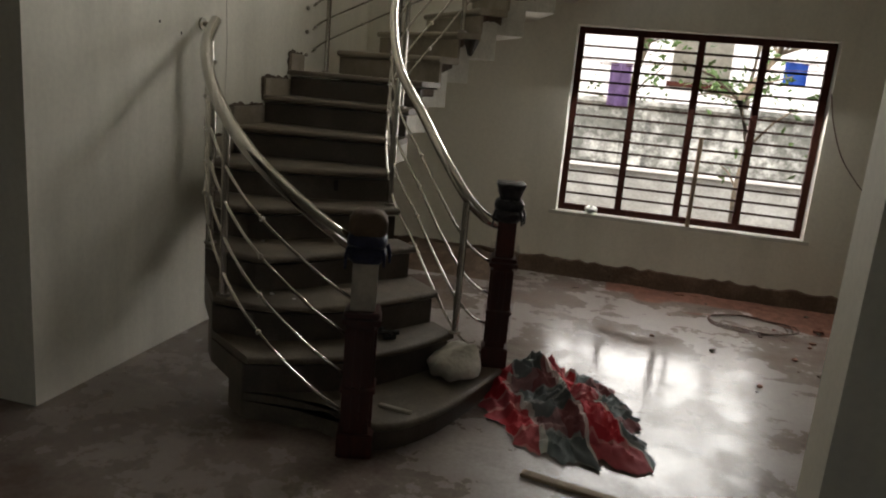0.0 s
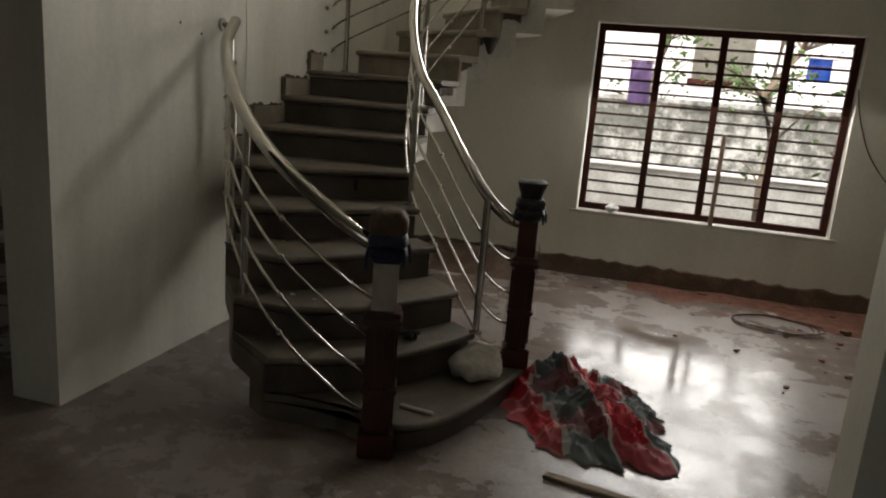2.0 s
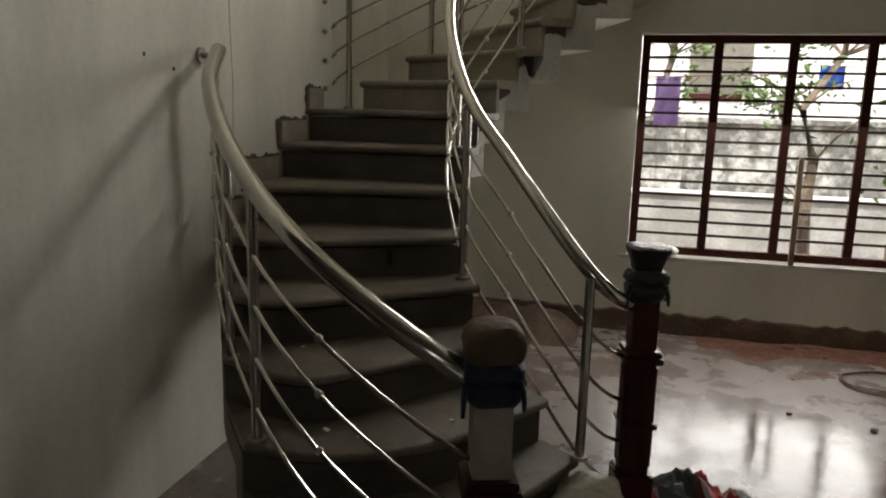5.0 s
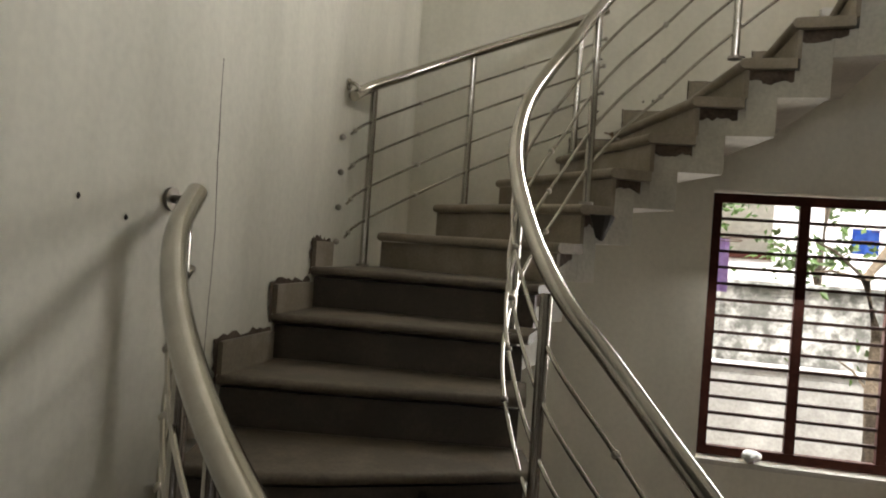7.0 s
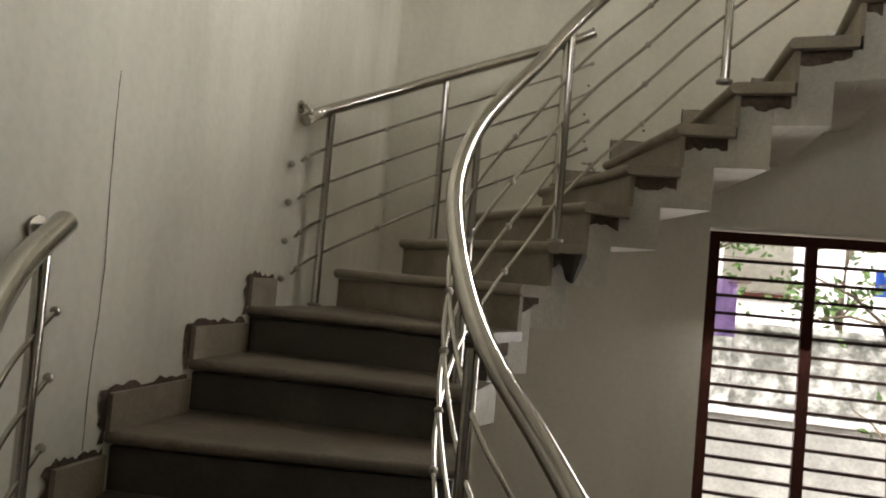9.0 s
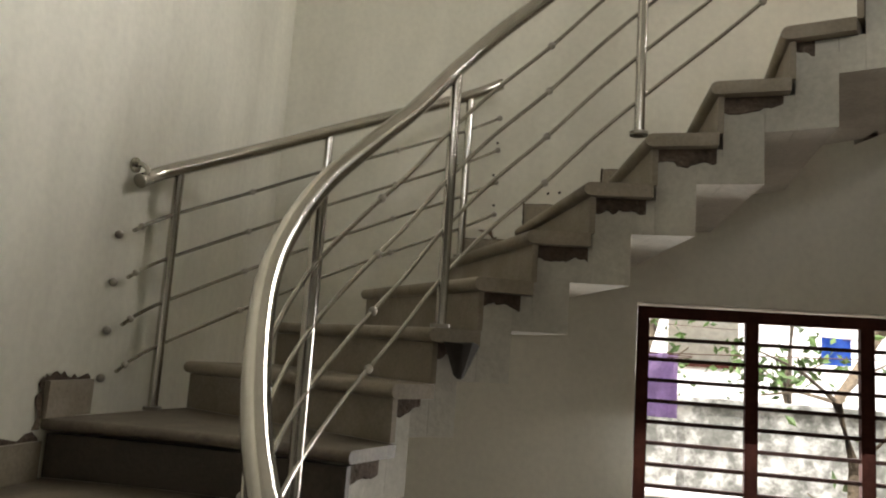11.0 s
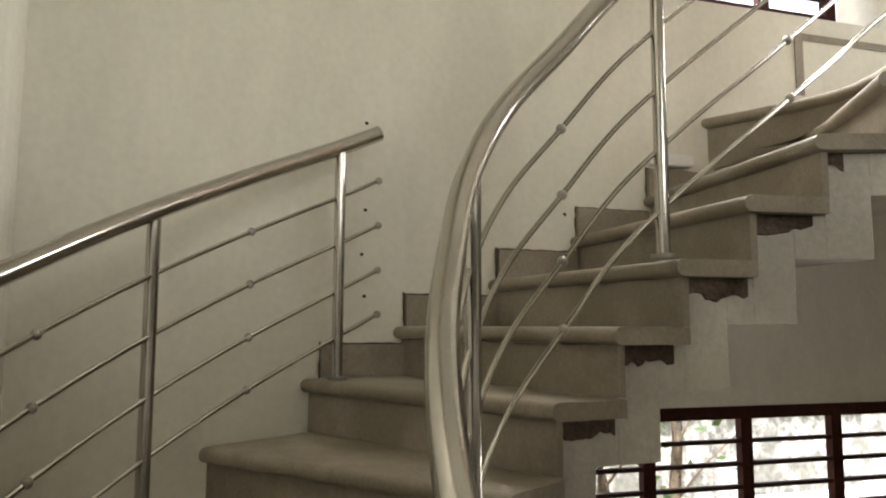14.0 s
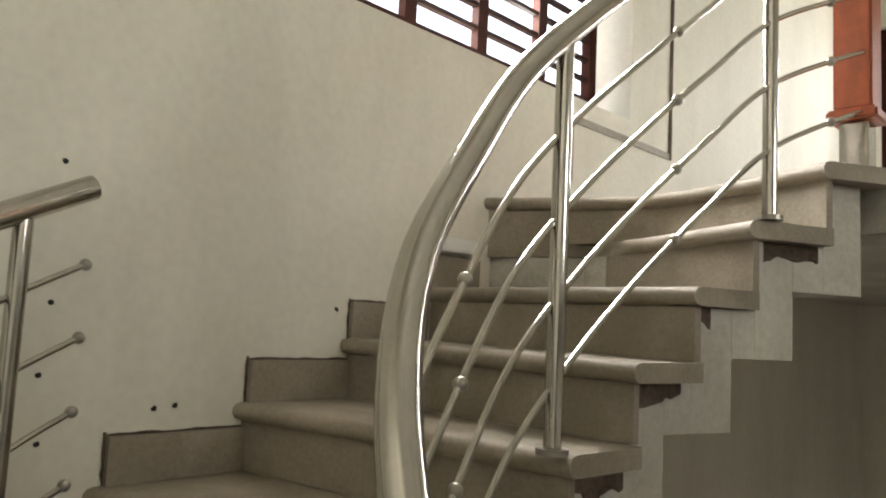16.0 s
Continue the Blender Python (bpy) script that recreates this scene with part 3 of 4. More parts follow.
def newel(x, y, z, turn, s, label, cap_mat, wrapped):
    t = thing("newel_post", label, "newel post", group="newel posts of the stair", at=(x, y, z + 0.001))
    t.rotation_euler = (0, 0, radians(turn))
    a = 0.062 * s
    part("base_block", boxes((-a * 1.15, a * 1.15, -a * 1.15, a * 1.15, 0, 0.10), bevel=0.006), WOOD, t)
    shaft = part("fluted_shaft", boxes((-a * 0.82, a * 0.82, -a * 0.82, a * 0.82, 0.10, 0.56 * s)), WOOD, t)
    for i in (-1, 0, 1):
        for sx, sy in ((1, 0), (-1, 0), (0, 1), (0, -1)):
            o = i * a * 0.5
            if sx:
                b = (*sorted((sx * a * 0.825, sx * a)), o - a * 0.16, o + a * 0.16, 0.12, 0.54 * s)
            else:
                b = (o - a * 0.16, o + a * 0.16, *sorted((sy * a * 0.825, sy * a)), 0.12, 0.54 * s)
            part("reed", boxes(b, bevel=0.003), WOOD, shaft)
    part("collar", boxes((-a * 1.2, a * 1.2, -a * 1.2, a * 1.2, 0.561 * s, 0.585 * s), bevel=0.004), WOOD, t)
    part("neck", boxes((-a * 1.08, a * 1.08, -a * 1.08, a * 1.08, 0.586 * s, 0.609 * s), bevel=0.004), WOOD, t)
    part("band", boxes((-a * 1.12, a * 1.12, -a * 1.12, a * 1.12, 0.27, 0.29), bevel=0.004), WOOD, t)
    part("box_section", boxes((-a * 0.78, a * 0.78, -a * 0.78, a * 0.78, 0.61 * s, 0.84 * s), bevel=0.004), PALE if not wrapped else WOOD, t, "bare pale metal box section" if not wrapped else "")
    wrap = [(0.80, 0.9), (0.82, 1.12), (0.845, 1.22), (0.86, 1.05), (0.875, 1.24), (0.90, 1.2), (0.915, 1.0)]
    bm = wrapped_turning([(z * s, r * a) for z, r in wrap], 3, 0.006)
    rr = random.Random(7)
    for i in range(4):
        an = i * 1.7 + 0.4
        d = Vector((math.cos(an), math.sin(an), 0))
        o = d * a * 1.1 + Vector((0, 0, 0.85 * s))
        tube([o, o + d * 0.016 + Vector((0, 0, 0.008)), o + d * 0.026 + Vector((0, 0, -0.02)), o + d * 0.028 + Vector((0, 0, -0.05 - 0.03 * rr.random()))], 0.013, 6, bm, taper=0.005)
    part("tape_wrap", bm, BLACK if wrapped else BLUE, t, "black and blue plastic wrap tied round the neck", smooth=True)
    if wrapped:
        prof = [(0.905, 0.8), (0.93, 0.86), (0.96, 1.02), (0.985, 1.2), (1.0, 1.24), (1.006, 1.05), (1.007, 0.4)]
    else:
        prof = [(0.905, 1.0), (0.925, 1.16), (0.95, 1.2), (0.975, 1.12), (0.995, 0.85), (1.005, 0.45)]
    part("cap", wrapped_turning([(z * s, r * a) for z, r in prof], 9, 0.005), cap_mat, t, "cap wrapped for protection", smooth=True)
    return t


left_newel = newel(0.165, 4.225, GROUND, 18, 0.975, "dark fluted wooden newel post with plastic-wrapped cap", CARDBOARD, False)
right_newel = newel(0.54, 5.10, H, 12, 0.90, "dark fluted newel post in torn plastic wrapping", BLACK, True)
bm = boxes((-0.066, 0.066, -0.066, 0.066, 0.14, 0.60))
bmesh.ops.subdivide_edges(bm, edges=bm.edges, cuts=5, use_grid_fill=True)
for v in bm.verts:
    v.co += 0.010 * noise.noise_vector(v.co * 22)
film = bpy.data.materials.new("clear_film")
film.use_nodes = True
fb = film.node_tree.nodes["Principled BSDF"]
fb.inputs["Transmission Weight"].default_value, fb.inputs["Roughness"].default_value, fb.inputs["IOR"].default_value, fb.inputs["Alpha"].default_value = 1.0, 0.15, 1.05, 0.18
part("plastic_film", bm, film, right_newel, "torn clear plastic film")

top_newel = thing("newel_post", "orange-brown wooden newel post on a steel foot", "newel post", group="newel posts of the stair", at=(1.43, 6.48, 19 * H + 0.001))
part("steel_foot", boxes((-0.035, 0.035, -0.035, 0.035, 0, 0.13), bevel=0.004), STEEL, top_newel, "polished steel box foot")
part("collar", boxes((-0.06, 0.06, -0.06, 0.06, 0.13, 0.16), bevel=0.006), ORANGE, top_newel)
part("shaft", boxes((-0.046, 0.046, -0.046, 0.046, 0.16, 0.85), bevel=0.006), ORANGE, top_newel)
part("cap", boxes((-0.06, 0.06, -0.06, 0.06, 0.85, 0.95), bevel=0.02), ORANGE, top_newel)


# ---- stone skirting up the walls, with broken plaster along it ----
def skirting(points, axis, face, sign, label):
    """Stepped skirting slabs on a wall; points are (along, tread height) from low to high."""
    t = thing("stair_skirting", label, "skirting", at=((face, points[0][0], points[0][1]) if axis == "x" else (points[0][0], face, points[0][1])))
    inv = Matrix.Translation(t.location).inverted()
    rr = random.Random(3)

    def slab(a0, a1, z0, z1, d0, d1):
        lo, hi = sorted((face + sign * d0, face + sign * d1))
        return (lo, hi, a0, a1, z0, z1) if axis == "x" else (a0, a1, lo, hi, z0, z1)
    for (a, z), (b, _) in zip(points, points[1:]):
        bm = boxes(slab(a - 0.035, b - 0.0365, z + 0.001, z + 0.105, 0.001, 0.02))
        bmesh.ops.transform(bm, matrix=inv, verts=bm.verts)
        part("slab", bm, STONE, t)
        # ragged hole in the plaster beside the upright edge and along the top
        bm = bmesh.new()
        n = 9
        rows = []
        for i in range(n):
            f = i / (n - 1)
            w = (0.012 + rr.random() * 0.024) if axis == 'x' else 0.003 + rr.random() * 0.006
            h = z - 0.03 + f * 0.145
            p, q = a - 0.036, a - 0.036 - w
            rows.append((p, q, h))
        vs = []
        for p, q, h in rows:
            d = face + sign * 0.004
            vs.append([bm.verts.new((d, s, h) if axis == "x" else (s, d, h)) for s in (p, q)])
        for u, v in zip(vs, vs[1:]):
            bm.faces.new((u[0], u[1], v[1], v[0]))
        bmesh.ops.transform(bm, matrix=inv, verts=bm.verts)
        part("broken_plaster_edge", bm, RAW, t, "dark broken plaster")
        bm = bmesh.new()
        vs = []
        m = 14
        for i in range(m):
            s = a - 0.035 + (b - a) * i / (m - 1)
            h = 0.004 + rr.random() * (0.022 if axis == "x" else 0.004)
            d = face + sign * 0.003
            vs.append([bm.verts.new((d, s, zz) if axis == "x" else (s, d, zz)) for zz in (z + 0.10, z + 0.105 + h)])
        for u, v in zip(vs, vs[1:]):
            bm.faces.new((u[0], u[1], v[1], v[0]))
        bmesh.ops.transform(bm, matrix=inv, verts=bm.verts)
        part("broken_plaster_top", bm, RAW, t, "dark broken plaster")
    return t


skirting([(5.36, 6 * H), (5.54, 7 * H), (5.90, 8 * H), (6.23, 9 * H), (6.42, 9 * H)], "x", LEFT, 1, "stepped stone skirting with broken plaster edge on the side wall")
skirting([(-0.225, 13 * H), (0.055, 14 * H), (0.39, 15 * H), (0.70, 16 * H), (1.0, 17 * H), (1.23, 17 * H)], "y", BACK, -1, "stepped stone skirting on the back wall")


# rough dark mortar under the tread ends, deepened to take in their shade
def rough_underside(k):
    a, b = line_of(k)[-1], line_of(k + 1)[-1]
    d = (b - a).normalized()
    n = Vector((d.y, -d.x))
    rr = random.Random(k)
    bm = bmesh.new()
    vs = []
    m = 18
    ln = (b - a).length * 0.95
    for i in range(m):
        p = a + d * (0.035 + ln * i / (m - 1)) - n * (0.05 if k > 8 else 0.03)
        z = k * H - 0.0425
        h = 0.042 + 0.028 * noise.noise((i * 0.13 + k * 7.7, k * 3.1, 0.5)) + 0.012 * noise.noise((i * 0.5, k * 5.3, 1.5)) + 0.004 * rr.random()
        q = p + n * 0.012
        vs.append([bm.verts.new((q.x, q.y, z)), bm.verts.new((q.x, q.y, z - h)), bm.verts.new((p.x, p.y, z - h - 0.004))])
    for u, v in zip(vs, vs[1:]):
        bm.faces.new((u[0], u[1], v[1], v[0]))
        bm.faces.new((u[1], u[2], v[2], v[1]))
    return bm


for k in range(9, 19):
    stair_part("shaded_mortar_edge", rough_underside(k), RAW, "ragged dark mortar, deepened for the shade beneath the tread")
bm = bmesh.new()
bmesh.ops.create_cone(bm, cap_ends=True, segments=9, radius1=0.018, radius2=0.05, depth=0.1, matrix=Matrix.Translation((-0.045, 6.50, 11 * H - 0.09)))
for v in bm.verts:
    v.co += 0.012 * noise.noise_vector(v.co * 40)
stair_part("broken_corner", bm, DARK, "dark broken lump under the tread end")

# ---- loose things on the stair and floor ----
bm = bmesh.new()
ball(bm, (0, 0, 0), 0.12, 0.62, 22)
for v in bm.verts:
    v.co += 0.022 * noise.noise_vector(v.co * 14) + 0.008 * noise.noise_vector(v.co * 45)
    v.co.z = max(v.co.z, -0.06) + 0.061
    if v.co.x > 0.04:
        v.co.z += 0.05 * (v.co.x - 0.04) / 0.08
bag = part("plastic_bag", bm, BAGM, None, smooth=True)
bag.location, bag.rotation_euler = (0.40, 4.86, H + 0.001), (0, 0, radians(58))
tagged(bag, "crumpled white plastic bag on the lowest step", "bag")

stick = part("metal_strip", boxes((-0.075, 0.075, -0.012, 0.012, 0, 0.012), bevel=0.003), PALE)
stick.location, stick.rotation_euler = (0.27, 4.40, H + 0.001), (0, 0, radians(-8))
tagged(stick, "short pale metal strip lying on a stone step", "offcut")

bm = bmesh.new()
for i in range(5):
    rr = random.Random(i)
    tube([(rr.uniform(-0.05, 0.05), rr.uniform(-0.03, 0.03), 0.008 + 0.01 * i), (rr.uniform(-0.07, 0.07), rr.uniform(-0.04, 0.04), 0.012 + 0.01 * i)], 0.012, 7, bm)
ob = part("rag", bm, BLACK, smooth=True)
ob.location = (0.10, 4.75, 2 * H + 0.004)
tagged(ob, "small dark crumpled rag on the second step", "rag")

# scraps on the treads
for x, y, k, s in ((-0.42, 4.62, 3, 0.012), (-0.30, 4.60, 3, 0.008), (-0.05, 4.80, 3, 0.009), (-0.62, 4.9, 4, 0.008)):
    bm = boxes((-s, s, -s * 0.6, s * 0.6, 0, 0.004))
    for v in bm.verts:
        v.co += 0.004 * noise.noise_vector(v.co * 300 + Vector((x, y, 0)))
        v.co.z = max(0.0, v.co.z)
    ob = part("paper_scrap", bm, WHITE)
    ob.location, ob.rotation_euler = (x, y, k * H + 0.001), (0, 0, x * 9)
    tagged(ob, "tiny white scrap of paper lying on a step", "scrap", group="scraps on the steps")
bm = bmesh.new()
vs = [[bm.verts.new((0.011 * i - 0.055, (0.018 - 0.0006 * i * i * 0.5) * j * (1 if i < 9 else 0.3), 0.012 + 0.010 * math.sin(i * 0.6) + 0.006 * abs(j))) for j in (-1, 0, 1)] for i in range(11)]
for a, b in zip(vs, vs[1:]):
    for j in range(2):
        bm.faces.new((a[j], b[j], b[j + 1], a[j + 1]))
bmesh.ops.solidify(bm, geom=bm.faces[:], thickness=0.002)
ob = part("dry_leaf", bm, STICK, smooth=True)
ob.location, ob.rotation_euler = (-0.03, 6.86, 13 * H + 0.001), (0, 0, radians(70))
tagged(ob, "curled brown dry leaf lying on a step", "leaf")
for k, x in ((10, -0.52), (6, -0.42)):
    f = next(o for o in stair.children if o.name.startswith("riser") and abs(o.bound_box[1][2] - (k * H - 0.0435)) < 0.01 and "slab" not in o.name)
    q = min((Vector(v.co) for v in f.data.vertices), key=lambda c: abs(c.x - x) + c.y * 0.3)
    bm = boxes((q.x - 0.012, q.x + 0.012, q.y + 5 - 0.012, q.y + 5 - 0.004, k * H - 0.115, k * H - 0.055), bevel=0.003)
    stair_part("tile_chip", bm, DARK, "small dark chipped hole in the riser")

# the checked cloth, thrown down in a heap
bm = bmesh.new()
uvl = bm.loops.layers.uv.new("UVMap")
N = 84
rr = random.Random(11)
grid = []
for i in range(N + 1):
    row = []
    for j in range(N + 1):
        u, v = i / N * 2 - 1, j / N * 2 - 1
        r = max(abs(u), abs(v))
        a = math.atan2(v, u)
        q = Vector((u, v)).normalized() * r if r else Vector((0, 0))
        edge = 1 + 0.3 * noise.noise((math.cos(a) * 1.7, math.sin(a) * 1.7, 3.1)) + 0.2 * noise.noise((math.cos(a) * 5, math.sin(a) * 5, 9)) + 0.08 * noise.noise((math.cos(a) * 14, math.sin(a) * 14, 2))
        x, y = q.x * 0.38 * edge, q.y * 0.50 * edge
        fold = (0.5 - abs(noise.noise((x * 6.5 + 0.4 * y, y * 3.4, 1.0)))) * 0.13 + (0.5 - abs(noise.noise((x * 13, y * 9 + 3 * x, 5.0)))) * 0.09 + (0.5 - abs(noise.noise((x * 30, y * 24, 2.0)))) * 0.035 - 0.06
        hump = 0.12 * math.exp(-((x + 0.08) ** 2 / 0.05 + (y - 0.34) ** 2 / 0.05)) + 0.07 * math.exp(-((x - 0.05) ** 2 / 0.03 + (y + 0.15) ** 2 / 0.08))
        z = max(0.0, 0.012 + fold + hump) * max(0.0, 1 - r ** 4) + 0.006
        w = 0.03 * Vector(noise.noise_vector((x * 7, y * 7, 4)))
        row.append(bm.verts.new((x + w.x, y + w.y, z)))
    grid.append(row)
for i in range(N):
    for j in range(N):
        f = bm.faces.new((grid[i][j], grid[i + 1][j], grid[i + 1][j + 1], grid[i][j + 1]))
        for lp, (p, q) in zip(f.loops, ((i, j), (i + 1, j), (i + 1, j + 1), (i, j + 1))):
            c = lp.vert.co
            lp[uvl].uv = (p / N + 0.07 * noise.noise((p * 0.045, q * 0.045, 0)), q / N + 0.07 * noise.noise((p * 0.045, q * 0.045, 7)))
cloth = part("checked_cloth", bm, CLOTH, smooth=True)
cloth.location, cloth.rotation_euler = (0.89, 4.98, GROUND + 0.002), (0, 0, radians(24))
tagged(cloth, "red and grey checked cloth lying crumpled on the floor", "cloth")

# wire coil, chips and earth on the floor
coil = thing("wire_coil", "loose coil of thin brown wire on the floor", "wire", at=(1.98, 6.92, GROUND))
for q in range(3):
    pts = [(0.26 * (1 + 0.06 * q) * math.cos(t * 0.35) + 0.02 * q, 0.2 * (1 - 0.05 * q) * math.sin(t * 0.35) + 0.01 * math.sin(t + q), 0.008 + 0.006 * q + 0.004 * math.sin(t * 1.7)) for t in range(19)]
    part("loop", tube(pts, 0.004, 6), WIRE, coil, smooth=True)
rr = random.Random(5)


def chip(x, y, s, mat, name="rubble_chip"):
    bm = bmesh.new()
    bmesh.ops.create_icosphere(bm, subdivisions=1, radius=s)
    for v in bm.verts:
        v.co *= rr.uniform(0.6, 1.3)
        v.co.z = max(-s * 0.25, v.co.z * 0.5)
    lo = min(v.co.z for v in bm.verts)
    ob = part(name, bm, mat)
    ob.location, ob.rotation_euler = (x, y, GROUND - lo + 0.001), (0, 0, rr.uniform(0, 6))
    return ob


for i in range(34):
    x, y = rr.uniform(1.2, 3.0), rr.uniform(5.6, 7.45)
    if rr.random() < 0.5:
        x, y = rr.uniform(2.1, 3.2), rr.uniform(6.3, 7.4)
    tagged(chip(x, y, rr.choice((0.008, 0.012, 0.016, 0.024)), rr.choice((DUST, RAW, DUST))), "small brown chip of rubble on the floor", "rubble", group="rubble on the floor")
for x, y, s in ((2.45, 7.0, 0.05), (2.55, 6.9, 0.035), (1.55, 7.46, 0.05), (1.68, 7.48, 0.04), (1.9, 5.75, 0.02)):
    tagged(chip(x, y, s, DUST, "rubble_lump"), "lump of reddish earth and plaster on the floor", "rubble", group="rubble on the floor")
bm = bmesh.new()
vs = [[bm.verts.new((1.0 + i * 0.07, 6.25 + j * 0.054, GROUND + max(-0.004, 0.012 * noise.noise((i * 0.25, j * 0.25, 2)) + 0.010 * (i - 14) / 26 + 0.016 * (j - 15) / 10 - 0.002))) for j in range(25)] for i in range(40)]
for i in range(39):
    for j in range(24):
        bm.faces.new((vs[i][j], vs[i + 1][j], vs[i + 1][j + 1], vs[i][j + 1]))
tagged(part("earth_spill", bm, DUST, smooth=True), "thin spill of reddish earth across the floor", "earth", kind="stuff")
lath = part("wood_strip", boxes((-0.28, 0.28, -0.022, 0.022, 0, 0.014), bevel=0.003), LATH)
lath.location, lath.rotation_euler = (1.10, 4.27, GROUND + 0.001), (0, 0, radians(-10))
tagged(lath, "thin pale wooden strip on the floor beside the cloth", "offcut")

# ---- on the walls ----
prop = part("wooden_stick", boxes((-0.016, 0.016, -0.012, 0.012, 0, 0.68), bevel=0.003), STICK)
prop.location, prop.rotation_euler = (1.535, BACK - 0.03, WIN[2] - 0.002), (radians(-4), radians(0.5), 0)
tagged(prop, "bare wooden stick leaning upright in the window", "stick")
bm = bmesh.new()
ball(bm, (0, 0, 0.03), 0.05, 0.55, 14)
for v in bm.verts:
    v.co += 0.014 * noise.noise_vector(v.co * 30)
ob = part("plastic_bag", bm, WHITE, smooth=True)
ob.location = (0.80, BACK + 0.01, WIN[2] + 0.004)
tagged(ob, "small crumpled clear plastic bag on the sill", "bag")
cable = part("cable", tube(spline([(2.36, BACK - 0.006, 1.65), (2.42, BACK - 0.006, 1.42), (2.55, BACK - 0.008, 1.15), (2.85, BACK - 0.006, 0.85), (3.2, BACK - 0.006, 0.7)], 6), 0.004, 6), WIRE)
tagged(cable, "thin dark cable hanging loosely along the wall", "cable")

chase = thing("wall_chase", "grey cement line round an unfinished wall panel", "wall trim", kind="structure", at=(1.79, BACK, 3.245))
for b in ((-0.10, -0.06, 0.03, 0.30), (-0.06, 0.72, 0.27, 0.30), (0.72, 0.745, 0.27, 1.8)):
    part("cement_line", boxes((b[0], b[1], -0.006, -0.001, b[2], b[3])), RAW if b[0] > 0.5 else STONE, chase)
fit_ = thing("step_light", "small white step light fitting on the wall", "light fitting", at=(1.06, BACK, 2.945))
part("body", boxes((-0.085, 0.085, -0.055, -0.001, -0.022, 0.022), bevel=0.005), WHITE, fit_)
for x, y, z, ax in ((LEFT, 5.02, 1.62, 0), (LEFT, 4.85, 1.66, 0), (-0.12, BACK, 3.0, 1), (0.12, BACK, 2.47, 1), (0.17, BACK, 2.475, 1), (0.62, BACK, 2.72, 1), (-0.12, BACK, 2.70, 1), (-0.13, BACK, 2.55, 1), (-0.12, BACK, 2.41, 1)):
    bm = bmesh.new()
    bmesh.ops.create_cone(bm, cap_ends=True, segments=9, radius1=0.007, radius2=0.005, depth=0.003)
    for v in bm.verts:
        v.co += 0.003 * noise.noise_vector(v.co * 90 + Vector((x, y, z)))
    ob = part("plug_hole", bm, DARK)
    ob.matrix_world = pose(x + (0.003 if not ax else 0), y - (0.003 if ax else 0), z, 90 if ax else 0, 0 if ax else 90, 0)
    tagged(ob, "dark drilled hole in the plaster", "hole", group="drilled holes", kind="structure")

# hairline crack in the side wall
bm = bmesh.new()
vs = []
for i in range(26):
    z = 1.12 + i * 0.04
    y = 5.43 + 0.02 * noise.noise((z * 2.2, 0, 0)) + 0.006 * noise.noise((z * 14, 3, 0))
    w = 0.0008 + 0.0012 * abs(noise.noise((z * 6, 9, 0)))
    vs.append([bm.verts.new((LEFT + 0.002, y - w, z)), bm.verts.new((LEFT + 0.003, y + w, z))])
for a, b in zip(vs, vs[1:]):
    bm.faces.new((a[0], a[1], b[1], b[0]))
tagged(part("wall_crack", bm, RAW), "thin dark vertical crack in the plaster", "crack", kind="structure")

# rail end flanges on the walls
for h in (0.165, 0.318, 0.470, 0.618):
    bm = bmesh.new()
    ball(bm, (LEFT + 0.014, 6.42, 2.21 - h), 0.014)
    corner_add("flange", bm, DULL_STEEL)

# low dark mound at the wall's foot behind the stair
bm = bmesh.new()
vs = [[bm.verts.new((-0.75 + i * 0.05, 7.05 + j * 0.055, GROUND + max(-0.004, (0.13 + 0.05 * noise.noise((i * 0.4, j * 0.5, 3))) * min(1.0, j / 5) * min(1.0, (20 - i) / 4, i / 3) - 0.003))) for j in range(10)] for i in range(21)]
for i in range(20):
    for j in range(9):
        bm.faces.new((vs[i][j], vs[i + 1][j], vs[i + 1][j + 1], vs[i][j + 1]))
tagged(part("dark_mound", bm, BASE, smooth=True), "low dark uneven mound behind the stair", "debris", kind="stuff")

# ---- outside ----
tagged(part("ground", boxes((-150, 150, -150, 250, -0.6, -0.35)), MUD), "bare dry earth of the yard", "ground", kind="structure")
yard = thing("yard_wall", "weathered grey compound wall behind the house", "wall", kind="structure", at=(1, 11.6, -0.35))
part("wall_body", boxes((-9, 9, 0, 0.2, 0, 1.75)), YARDWALL, yard)
part("coping", boxes((-9, 9, -0.04, 0.24, 1.752, 1.82), bevel=0.01), YARDWALL, yard)
part("plinth", boxes((-9, 9, -0.26, -0.062, 0, 0.94), bevel=0.01), PLINTH, yard, "smooth pale cement plinth")
part("plinth_edge", boxes((-9, 9, -0.29, -0.063, 0.942, 0.985), bevel=0.008), HOUSE, yard, "white painted ledge")
for x in (-6, -3, 0, 3, 6):
    part("pier", boxes((x - 0.15, x + 0.15, -0.06, -0.001, 0, 1.75)), YARDWALL, yard)
hs = thing("house", "pale plastered neighbouring house beyond the yard wall", "house", at=(1, 16, -0.35))
part("wall", boxes((-12, 12, 0, 6, 0, 6.5)), HOUSE, hs)
part("roof", boxes((-12.4, 12.4, -0.5, 6.4, 6.501, 6.7)), SOFFIT, hs)
for x in (-3.2, 1.0, 4.4):
    w = part("window", boxes((x - 0.5, x + 0.5, -0.03, -0.001, 2.2, 3.1)), DULL_STEEL, hs)
    part("sill", boxes((x - 0.56, x + 0.56, -0.05, -0.002, 2.1, 2.19), bevel=0.005), FRAME, w)
    part("lintel", boxes((x - 0.56, x + 0.56, -0.05, -0.002, 3.11, 3.2), bevel=0.005), FRAME, w)


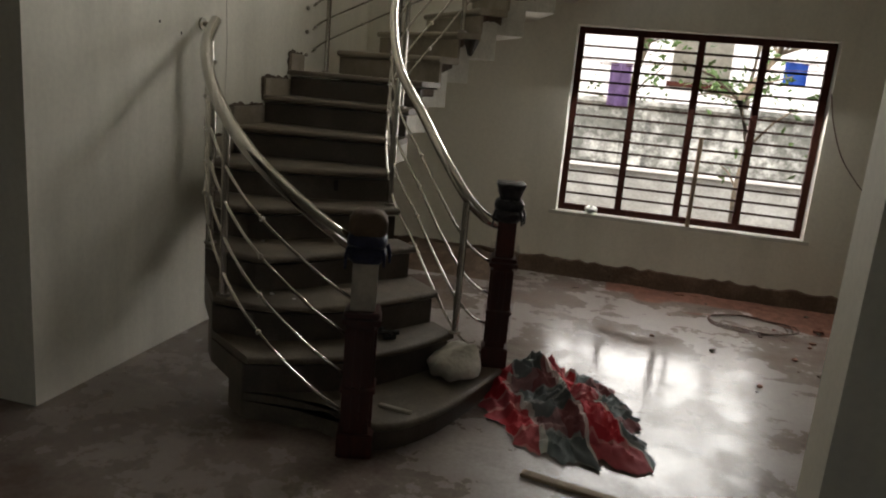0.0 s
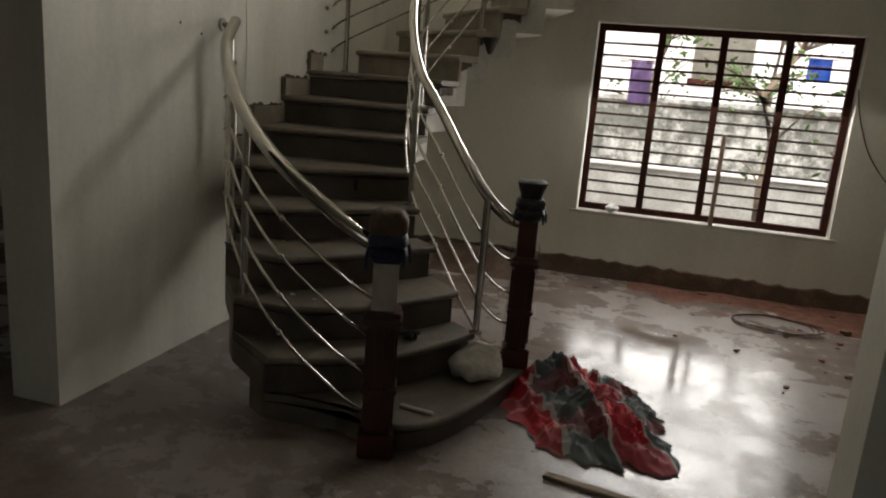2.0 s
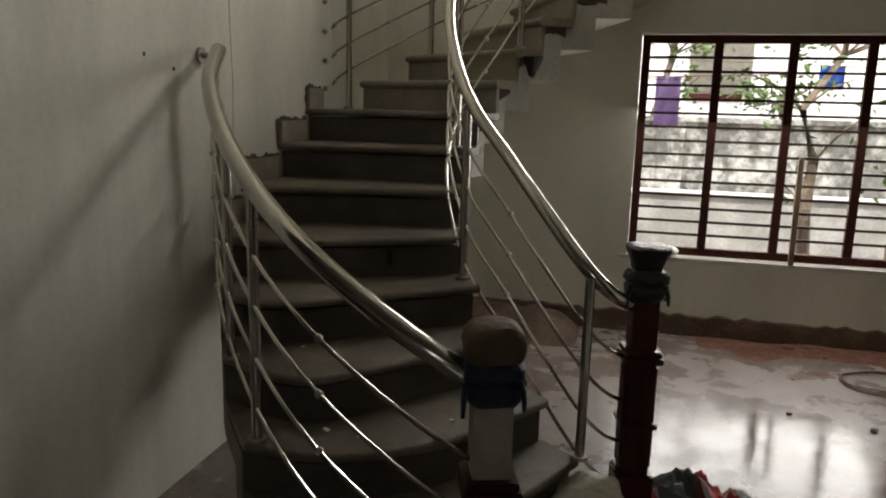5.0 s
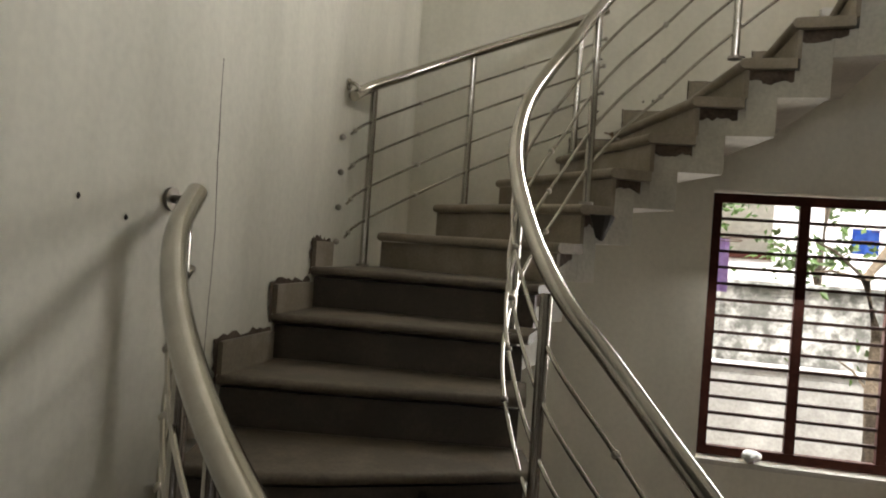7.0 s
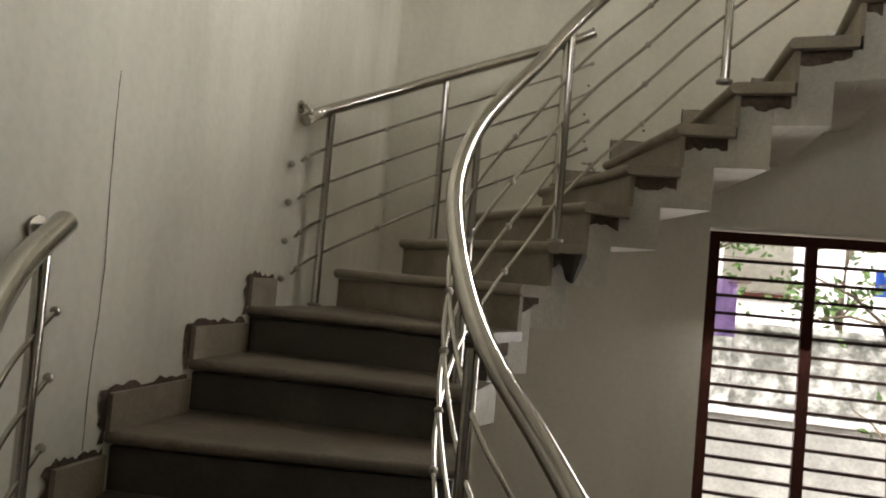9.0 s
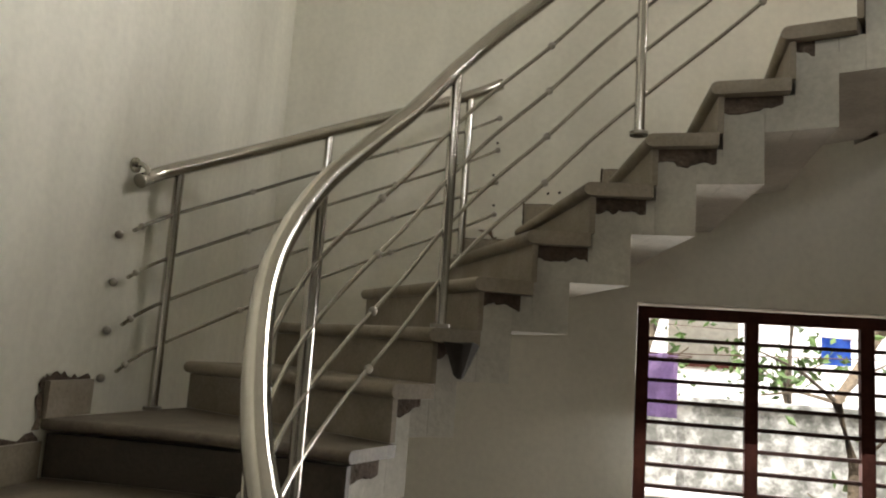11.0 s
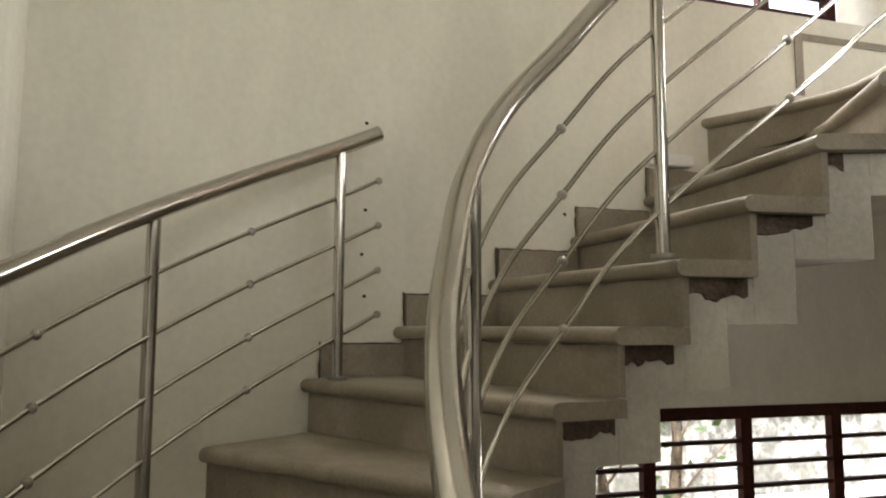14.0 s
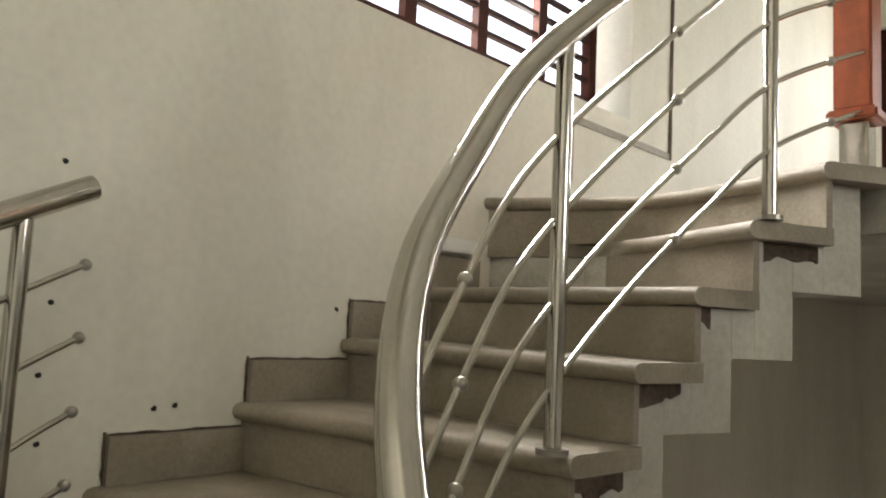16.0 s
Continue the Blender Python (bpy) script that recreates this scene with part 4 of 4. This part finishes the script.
def tree(x, y, h, seed, leaves, name="tree", label="thin tree with pale trunk and scattered leaves in the yard"):
    t = thing(name, label, "tree", group="yard trees", at=(x, y, -0.36))
    rr = random.Random(seed)
    pts = [(0.05 * rr.uniform(-1, 1) * i, 0.05 * rr.uniform(-1, 1) * i, h * i / 6) for i in range(7)]
    part("trunk", tube(pts, 0.075, 9, taper=0.02), BARK, t, smooth=True)
    tips = []
    for i in range(12):
        b = Vector(pts[rr.randrange(2, 7)])
        d = Vector((rr.uniform(-1, 1), rr.uniform(-1, 1), rr.uniform(-0.1, 0.9))).normalized() * rr.uniform(0.4, 1.0)
        part("limb", tube([b, b + d * 0.5 + Vector((0, 0, 0.05)), b + d], 0.018, 6, taper=0.006), BARK, t, smooth=True)
        tips += [b + d * f for f in (0.4, 0.6, 0.8, 1.0)]
    bm = bmesh.new()
    for i in range(leaves):
        c = rr.choice(tips) + Vector((rr.gauss(0, 0.14), rr.gauss(0, 0.14), rr.gauss(0, 0.14)))
        m = Matrix.Translation(c) @ pose(0, 0, 0, rr.uniform(0, 360), rr.uniform(0, 360), rr.uniform(0, 360))
        s = rr.uniform(0.04, 0.08)
        q = [bm.verts.new(m @ Vector(p)) for p in ((0, -s, 0), (s * 0.45, 0, 0.01), (0, s, 0), (-s * 0.45, 0, 0.01))]
        bm.faces.new(q)
    part("crown", bm, LEAF, t)
    return t


tree(2.2, 10.2, 2.9, 1, 60)
tree(3.3, 11.0, 3.3, 2, 200)
tree(0.9, 12.6, 5.2, 4, 450)
tree(2.6, 13.2, 5.8, 6, 800)
for x, y, z, size, mat, rows, lab in ((0.82, 9.65, 1.83, 0.9, PURPLE, 9, "purple cloth hung out to dry in the yard"), (3.2, 13.85, 2.2, 1.35, BLUEC, 5, "blue plastic sheet hanging in the yard")):
    bm = bmesh.new()
    vs = [[bm.verts.new((size * (0.03 * i - 0.12), 0.02 * math.sin(i * 1.1 + j * 0.2), -0.06 * size * j)) for j in range(rows)] for i in range(9)]
    for a, b in zip(vs, vs[1:]):
        for j in range(len(a) - 1):
            bm.faces.new((a[j], b[j], b[j + 1], a[j + 1]))
    bmesh.ops.solidify(bm, geom=bm.faces[:], thickness=0.004)
    ob = part("hanging_cloth", bm, mat, smooth=True)
    ob.location = (x, y, z)
    tagged(ob, lab, "cloth")
    line = part("clothes_line", tube(spline([(-6, y, z + 0.25), (x - 0.15 * size, y, z + 0.004), (x + 0.15 * size, y, z + 0.004), (8, y, z + 0.25)], 6), 0.004, 6), WIRE)
    tagged(line, "thin dark clothes line across the yard", "line")

# plant with broad leaves, and a bare post, beyond the yard wall
plant = thing("banana_plant", "bright green broad-leaved plant beyond the yard wall", "plant", at=(4.75, 12.6, -0.36))
part("stem", tube([(0, 0, 0), (0.03, 0, 0.8), (0, 0.02, 1.7)], 0.09, 10, taper=0.05), LEAF, plant, smooth=True)
rr = random.Random(21)
for i in range(9):
    a, rise, ln = i * 0.74 + rr.uniform(-0.2, 0.2), rr.uniform(0.5, 1.1), rr.uniform(0.8, 1.2)
    bm = bmesh.new()
    rows = []
    for k in range(9):
        f = k / 8
        w = 0.19 * math.sin(math.pi * min(1.0, f * 0.92 + 0.06)) ** 0.7
        o = Vector((math.cos(a) * ln * f, math.sin(a) * ln * f, 1.6 + rise * f - 0.9 * ln * f * f))
        side = Vector((-math.sin(a), math.cos(a), 0))
        rows.append([bm.verts.new(o + side * w * q + Vector((0, 0, 0.05 * abs(q) + 0.012 * rr.uniform(-1, 1)))) for q in (-1, -0.5, 0, 0.5, 1)])
    for u, v in zip(rows, rows[1:]):
        for k in range(4):
            bm.faces.new((u[k], u[k + 1], v[k + 1], v[k]))
    part("leaf", bm, BROAD, plant, smooth=True)
pole = part("timber_post", tube([(0, 0, 0), (0.02, 0, 1.6), (0, 0.01, 3.4)], 0.11, 12, taper=0.09), STICK, smooth=True)
pole.location = (4.0, 12.9, -0.36)
tagged(pole, "thick brown bare timber post beyond the yard wall", "post")
